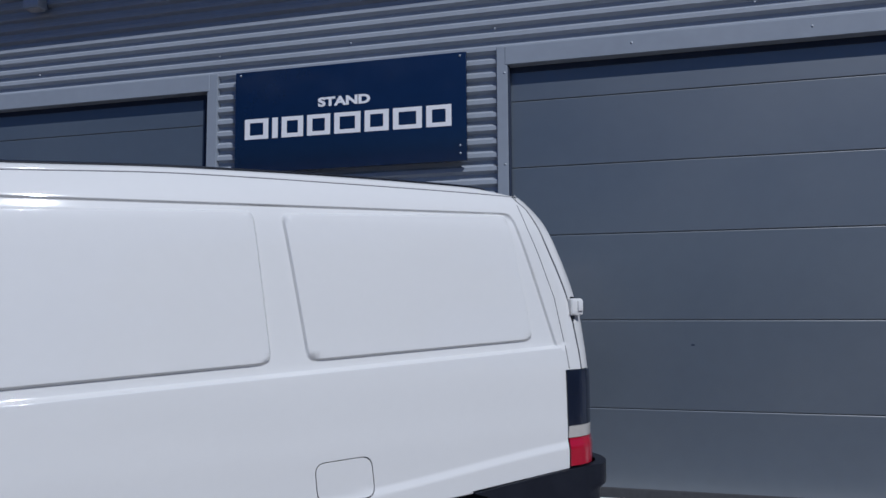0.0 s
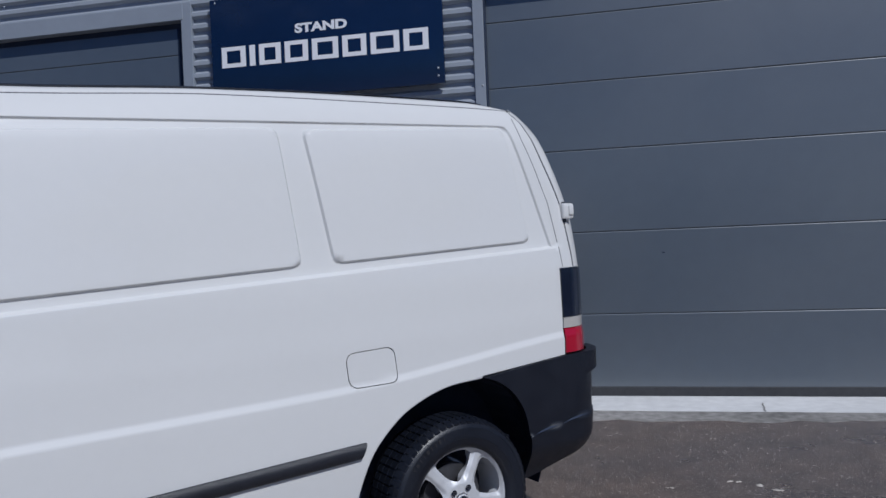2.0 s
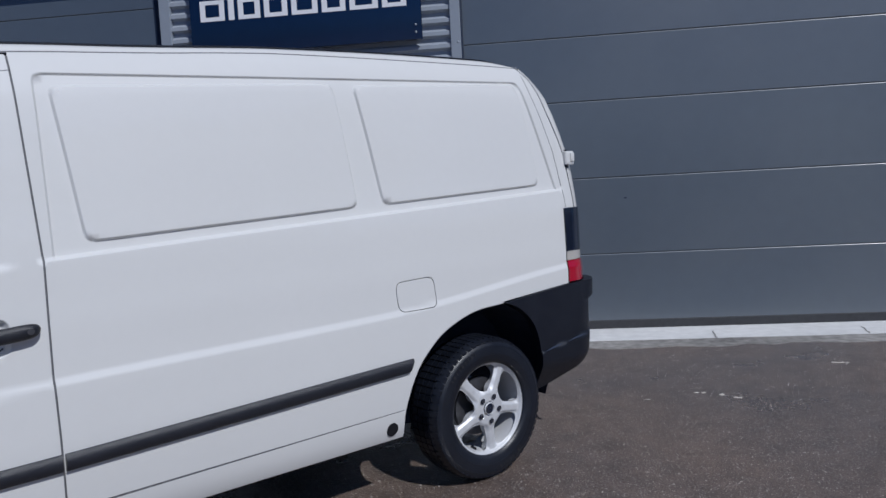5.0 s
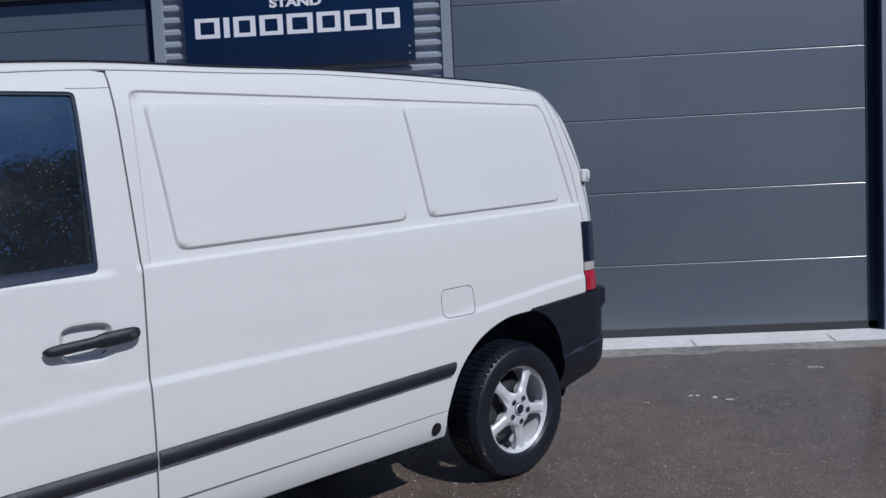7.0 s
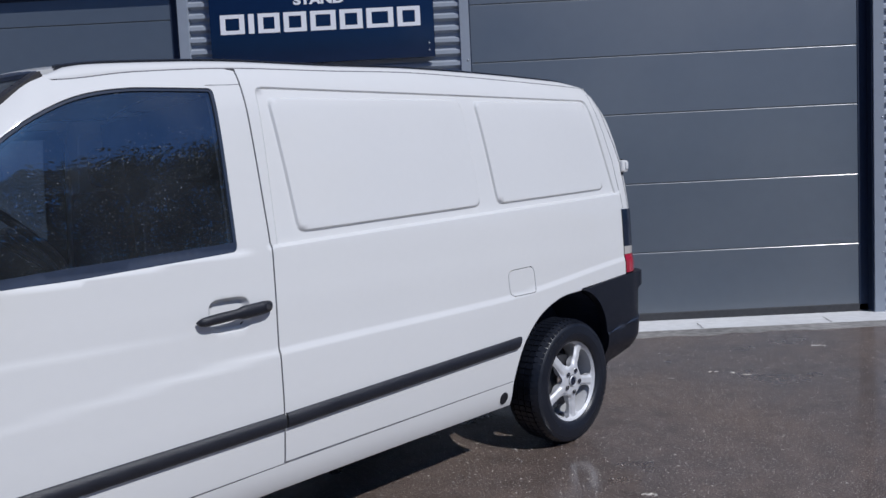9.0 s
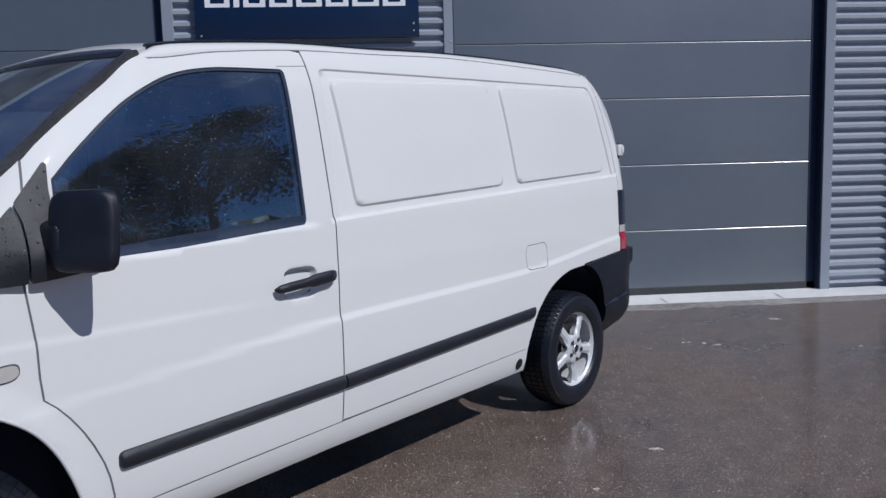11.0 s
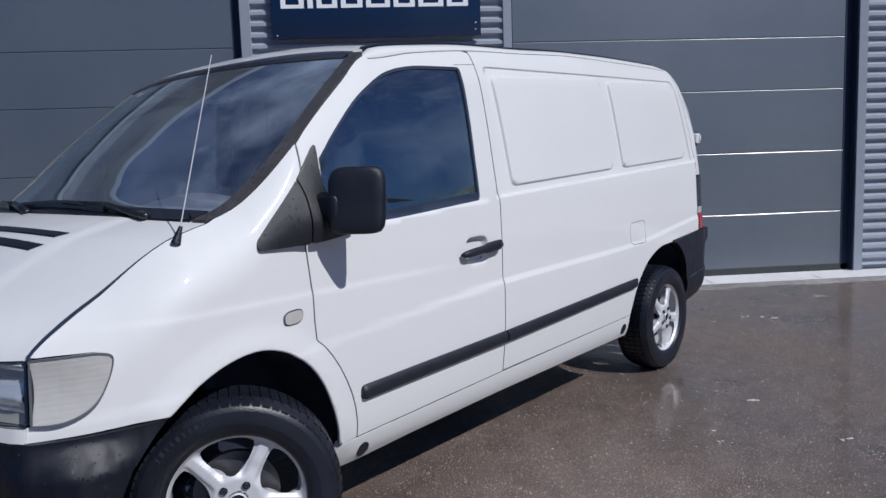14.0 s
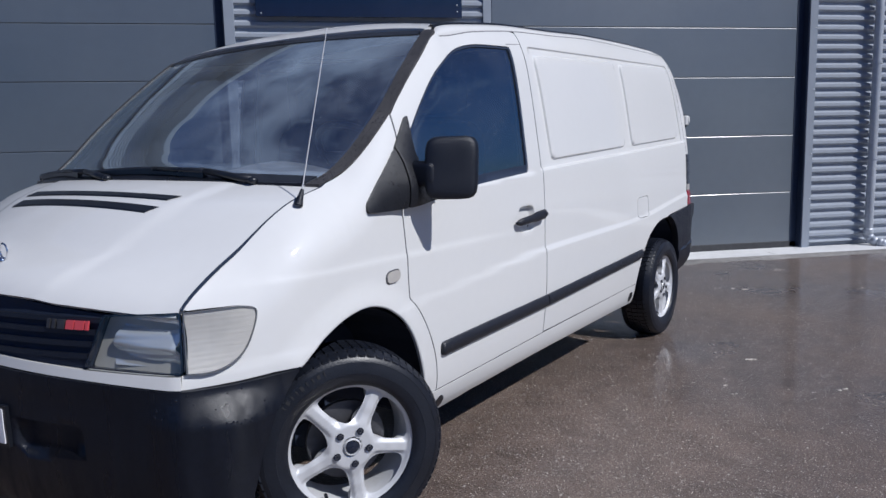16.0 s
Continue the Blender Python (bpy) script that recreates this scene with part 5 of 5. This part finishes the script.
def small(nm, bm, mat, smooth="auto"):
    me = bpy.data.meshes.new(nm)
    bmesh.ops.recalc_face_normals(bm, faces=bm.faces)
    bm.to_mesh(me)
    bm.free()
    me.polygons.foreach_set("use_smooth", [True] * len(me.polygons))
    me.set_sharp_from_angle(angle=radians(40))
    me.materials.append(mat)
    meshes[nm] = me


small("hub_cap", lathe([(0.022, 0.070), (0.0215, 0.084), (0.019, 0.0875), (0.010, 0.0885), (0.001, 0.0885)], 32), SMOKE)
small("hub_ring", lathe([(0.0215, 0.084), (0.024, 0.0895), (0.028, 0.084)], 32), ALLOY)
small("lug_bolt", lathe([(0.0075, 0.07), (0.0075, 0.0875), (0.006, 0.0895), (0.004, 0.0895), (0.003, 0.086), (0.001, 0.086)], 12), DARK_METAL)
small("lug_seat", lathe([(0.001, 0.0883), (0.0105, 0.0883), (0.0112, 0.0889), (0.0118, 0.0883)], 16), SMOKE)
small("valve", cyl((0.172, 0.055, 0), (0.176, 0.082, 0), 0.006, 0.005, 10), TRIM)
MARK = material("grey_tyre_print", (0.022, 0.022, 0.025), 0.5)
small("wall_mark", box(-0.0022, 0.0022, 0.0995, 0.1022, -0.007, 0.007), MARK)

STEER = radians(-34)
for x, y, turn in ((0.006, 0.874, 0.0), (2.948, 0.880, STEER), (0.006, -0.874, math.pi), (2.948, -0.880, math.pi + STEER)):
    w = new("wheel", meshes["wheel"])
    w.parent = van
    w["label"] = "silver five-spoke alloy wheel" + (", steered" if x > 1 else "")
    w.matrix_basis = Matrix.Translation((x, y, TYRE_R)) @ Matrix.Rotation(turn, 4, "Z") @ Matrix.Rotation(radians(-11), 4, "Y")
    for nm in ("tyre", "barrel", "brake_disc", "hub_cap", "hub_ring"):
        new(nm, meshes[nm]).parent = w
    tagged(new("tread", meshes["tread"]), kind="stuff").parent = w
    for k in range(5):
        a = RIM_TURN + 2 * math.pi * (k + 0.5) / 5
        for nm in ("lug_bolt", "lug_seat"):
            b = new(nm, meshes[nm])
            b.parent = w
            b.matrix_basis = Matrix.Translation((0.054 * math.cos(a), 0.0, -0.054 * math.sin(a)))
    for start in (0.5, 3.4):
        for k in range(9):
            a = start + k * 0.075
            b = new("wall_mark", meshes["wall_mark"])
            b.parent = w
            b.matrix_basis = Matrix.Rotation(a, 4, "Y") @ Matrix.Translation((0, -0.001, 0.258)) @ Matrix.Diagonal((1 + 1.2 * (k % 3 == 1), 1, 1, 1))
    v = new("valve", meshes["valve"])
    v.parent = w
    v.matrix_basis = Matrix.Rotation(RIM_TURN + radians(72), 4, "Y")

# wheel housings, floor and underbody
for x in (0.0, 3.0):
    for sgn in (1, -1):
        bm = bmesh.new()
        n = 20
        r = 0.43 if x > 1 else 0.475
        rings = []
        for yy in (0.918, 0.60):
            rings.append([bm.verts.new((x + (-0.06 if x > 1 else 0.03) + r * math.cos(a), sgn * min(yy, float(prof(0.29 + r * math.sin(a))) - 0.03), 0.29 + r * math.sin(a))) for a in np.linspace(-0.08, math.pi + 0.08, n)])
        for k in range(n - 1):
            bm.faces.new((rings[0][k], rings[0][k + 1], rings[1][k + 1], rings[1][k]))
        bm.faces.new(rings[1])
        part("wheel_housing", bm, UNDER, van, "black wheel housing")
part("underbody", box(-0.62, 3.42, -0.58, 0.58, 0.19, 0.36, 0.02), UNDER, van, "dark underbody")
part("underbody", box(0.50, 2.46, -0.72, 0.72, 0.20, 0.36, 0.02), UNDER, van, "dark underbody")
part("axle", cyl((0, -0.75, TYRE_R), (0, 0.75, TYRE_R), 0.04), UNDER, van)
part("axle", cyl((3.0, -0.75, TYRE_R), (3.0, 0.75, TYRE_R), 0.04), UNDER, van)

# cab inside
part("bulkhead", box(1.50, 1.53, -0.74, 0.74, 0.36, 1.68), DARK_CABIN, van, "dark grey cab bulkhead")
part("cab_floor", box(1.53, 2.48, -0.85, 0.85, 0.36, 0.42), DARK_CABIN, van)
part("roof_lining", panel("roof_lining", [(1.5, -0.74), (2.28, -0.74), (2.28, 0.74), (1.5, 0.74)], lambda x, y: roof(x, y) - np.array((0, 0, 0.035)), step=0.1, depth=0.01), DARK_CABIN, van)
part("firewall", box(2.95, 2.98, -0.80, 0.80, 0.36, 1.06), UNDER, van)


def dash(u, v):
    p = screen(u * 0 + 0.02, v)
    return stack(p[:, 0] - 0.02 - 0.46 * u, p[:, 1] * 0.96, 1.085 + 0.035 * ramp(u, 0.05, 0.5) - 0.19 * ramp(u, 0.8, 1.15) + 0.055 * np.exp(-((v - 0.45) / 0.28) ** 2) * ramp(u, 0.3, 0.7))


part("dashboard", panel("dashboard", [(0, -0.97), (1.25, -0.97), (1.25, 0.97), (0, 0.97)], dash, step=0.06, step2=0.06, depth=0.2, flip=True), CABIN, van, "grey dashboard")
bm = lathe([(0.185 + 0.015 * math.cos(a), 0.015 * math.sin(a)) for a in np.linspace(0, 2 * math.pi, 11)], 40)
box(-0.18, 0.18, -0.012, 0.006, -0.03, 0.03, 0.01, bm=bm)
box(-0.05, 0.05, -0.02, 0.01, -0.18, 0.03, 0.01, bm=bm)
bmesh.ops.transform(bm, matrix=Matrix.Translation((2.265, 0.40, 1.185)) @ Matrix.Rotation(radians(90), 4, "Z") @ Matrix.Rotation(radians(46), 4, "X"), verts=bm.verts)
part("steering_wheel", bm, TRIM, van, "black steering wheel", smooth="auto")
for y in (0.40, -0.40):
    seat = part("cab_seat", bulge(1.78, 2.28, y - 0.25, y + 0.25, 0.62, 0.80, 5), FABRIC, van, "dark fabric cab seat", smooth=True)
    bm = bulge(1.62, 1.76, y - 0.24, y + 0.24, 0.72, 1.34, 5)
    part("backrest", bm, FABRIC, seat, smooth=True)
    part("head_rest", bulge(1.60, 1.70, y - 0.13, y + 0.13, 1.36, 1.54, 4), FABRIC, seat, smooth=True)
part("inner_mirror", bulge(2.30, 2.33, -0.11, 0.11, 1.545, 1.60, 5), TRIM, van, smooth=True)

# ---- rain drops ----
def drops(name, parent, fmap, polys, count, seed, size, mat):
    """Small domes of water scattered over a surface."""
    rnd = random.Random(seed)
    us = [p[0] for q in polys for p in q]
    vs = [p[1] for q in polys for p in q]
    pts = []
    while len(pts) < count:
        u, v = rnd.uniform(min(us), max(us)), rnd.uniform(min(vs), max(vs))
        if within(polys, np.array([u]), np.array([v]))[0]:
            pts.append((u, v))
    a = np.array(pts)
    e = 0.002
    P = fmap(a[:, 0], a[:, 1])
    du, dv = fmap(a[:, 0] + e, a[:, 1]) - P, fmap(a[:, 0], a[:, 1] + e) - P
    verts, faces = [], []
    for p, t, b in zip(P, du, dv):
        t = t / np.linalg.norm(t)
        b = b - t * (b @ t)
        b = b / np.linalg.norm(b)
        n = np.cross(t, b)
        n = n if n @ OUT > 0 else -n
        r = size * (0.5 + rnd.random() ** 3 * 1.6)
        i = len(verts)
        for ring_r, h in ((1.0, 0.0), (0.75, 0.38)):
            verts += [tuple(p + (t * math.cos(k * 1.0472) + b * math.sin(k * 1.0472)) * r * ring_r + n * r * h) for k in range(6)]
        verts.append(tuple(p + n * r * 0.55))
        for k in range(6):
            k1 = (k + 1) % 6
            faces += [(i + k, i + k1, i + 6 + k1, i + 6 + k), (i + 6 + k, i + 6 + k1, i + 12)]
    me = bpy.data.meshes.new(name)
    me.from_pydata(verts, [], faces)
    me.polygons.foreach_set("use_smooth", [True] * len(me.polygons))
    tagged(part(name, me, mat, parent, "small clear rain drops"), kind="stuff")


# pale drops: the sky's bright refraction is put into their opaque colour
WATER_GLINT = material("water_drop", (0.34, 0.37, 0.41), 0.06, coat=1.0)
WET = material("dark_water_drop", (0.012, 0.012, 0.014), 0.05, coat=1.0)
OUT = np.array((0.3, 1.0, 0.4))
drops("rain", doors[0], out(-0.0095), [WIN_IN], 1200, 5, 0.0007, WATER_GLINT)
drops("rain", doors[0], corner_trim, [TRI], 110, 6, 0.0013, WET)
drops("rain", van, corner_trim, [TRI_F], 130, 16, 0.0013, WET)
OUT = np.array((1.0, 0.5, 0.8))
drops("rain", van, lift(screen, -0.0045), [[(0.02, 0.948), (0.98, 0.948), (0.98, 0.995), (0.02, 0.995)]], 420, 7, 0.0011, WET)
drops("rain", van, lift(screen, -0.0005), [[(0.05, -0.9), (0.95, -0.9), (0.95, 0.9), (0.05, 0.9)]], 200, 8, 0.0009, WATER_GLINT)
drops("rain", front_bumper, lift(bumper, 0.0), [[(0.75, 0.50), (1.05, 0.50), (1.05, 0.59), (0.75, 0.59)]], 110, 9, 0.0017, WET)

# ---- pale grit and flecks on the asphalt ----
def debris(spots, seed):
    rnd = random.Random(seed)
    verts, faces = [], []
    for x, y, r, flat in spots:
        n = 6 if r > 0.006 else 4
        i = len(verts)
        a0, st = rnd.gauss(0, 0.6), rnd.uniform(0.25, 0.8)
        c, sn = math.cos(a0), math.sin(a0)
        for ring_r, z in ((1.0, 0.0), (0.7, flat)):
            for k in range(n):
                q = r * ring_r * rnd.uniform(0.6, 1.25)
                u, v = q * math.cos(6.28 * k / n), q * st * math.sin(6.28 * k / n)
                verts.append((x + u * c - v * sn, y + u * sn + v * c, z + 0.0005))
        for k in range(n):
            k1 = (k + 1) % n
            faces.append((i + k, i + k1, i + n + k1, i + n + k))
        faces.append(tuple(range(i + n, i + 2 * n)))
    me = bpy.data.meshes.new("grit")
    me.from_pydata(verts, [], faces)
    tagged(part("grit", me, GRIT), "pale grit and flecks scattered on the asphalt", "grit", kind="stuff")


GRIT = material("pale_grit", (0.55, 0.51, 0.46), 0.7, grain=80, spread=0.3)
rnd = random.Random(77)
spots = []
for x, y, r in ((-0.42, 1.73, 0.032), (-0.45, 1.735, 0.02), (-0.34, 1.15, 0.026), (-0.30, 1.16, 0.014), (0.52, 3.64, 0.034), (0.60, 3.60, 0.03), (0.71, 3.53, 0.032), (0.20, 3.52, 0.018), (1.49, 4.27, 0.034), (1.55, 4.25, 0.02), (-0.86, 1.23, 0.02), (-0.81, 1.36, 0.016), (-1.23, 1.28, 0.012), (2.0, 5.0, 0.03), (1.6, 3.3, 0.016)):
    for _ in range(3):
        spots.append((x + rnd.gauss(0, r * 0.5), y + rnd.gauss(0, r * 0.15), r * rnd.uniform(0.3, 0.75), 0.003))
for _ in range(15000):
    x, y = rnd.uniform(-2.4, 4.4), -0.4 + 5.2 * rnd.random() ** 1.25
    spots.append((x, y, 0.0014 + 0.005 * rnd.random() ** 6, 0.002))
debris(spots, 5)

# ---- trees on the far side of the yard, behind the camera ----
def tree(x, y, h, seed, low):
    rnd = random.Random(seed)
    t = thing("tree", "leafy tree at the far side of the yard", "tree", Matrix.Translation((x, y, 0)), group="trees opposite")
    bm = cyl((0, 0, -0.1), (0.1, 0, h * 0.45), 0.22, 0.14, 10)
    tips = []
    for k in range(22):
        a, u = rnd.random() * 6.28, 0.02 + 0.96 * (k + rnd.random()) / 22
        wide = h * (0.09 + 0.13 * math.sin(math.pi * (0.12 + 0.80 * u))) * rnd.uniform(0.5, 1.1)
        q = Vector((math.cos(a) * wide, math.sin(a) * wide, h * (low + (0.92 - low) * u)))
        cyl((0.1 * min(1, q.z / (h * 0.45)), 0, min(q.z * rnd.uniform(0.72, 0.9), h * 0.44)), q, 0.07, 0.015, 6, bm)
        tips.append(q)
    part("trunk", bm, BARK, t)
    verts, faces = [], []
    for q in tips:
        for _ in range(680):
            d = Vector((rnd.gauss(0, 1), rnd.gauss(0, 1), rnd.gauss(0, 0.8)))
            c = q + d * h * 0.058
            s = rnd.uniform(0.06, 0.14)
            a, b = Vector((rnd.gauss(0, 1), rnd.gauss(0, 1), rnd.gauss(0, 1))).normalized() * s, Vector((rnd.gauss(0, 1), rnd.gauss(0, 1), rnd.gauss(0, 1))).normalized() * s
            i = len(verts)
            verts += [c - a, c + b * 0.6, c + a, c - b * 0.6]
            faces.append((i, i + 1, i + 2, i + 3))
    me = bpy.data.meshes.new("crown")
    me.from_pydata([tuple(v) for v in verts], [], faces)
    part("crown", me, LEAF, t)


for k, (x, y, h) in enumerate(((24.2, -4.7, 13.0), (23.4, -8.0, 11.6), (23.2, -9.6, 13.2), (22.0, -11.2, 12.8), (21.2, -12.8, 12.4))):
    tree(x, y, h, 20 + k, 0.45 if k == 0 else 0.10)

# a grown-over bank behind the nearer trees
bm = bmesh.new()
rnd = random.Random(9)
rows = []
for k in range(41):
    a = radians(-38 + 52 * k / 40)
    top = 3.3 + 0.5 * math.sin(k * 0.9) + rnd.uniform(-0.35, 0.35)
    rows.append([bm.verts.new((r * math.cos(a) - 1.5, r * math.sin(a) + 1.0, z)) for r, z in ((25.5, -0.05), (26.8, top * 0.75), (28.0, top), (31.0, top), (33.0, -0.05))])
for a, b in zip(rows, rows[1:]):
    for j in range(4):
        bm.faces.new((a[j], b[j], b[j + 1], a[j + 1]))
tagged(part("bank", bm, LEAF), "dark overgrown bank behind the trees", "bank", kind="structure")
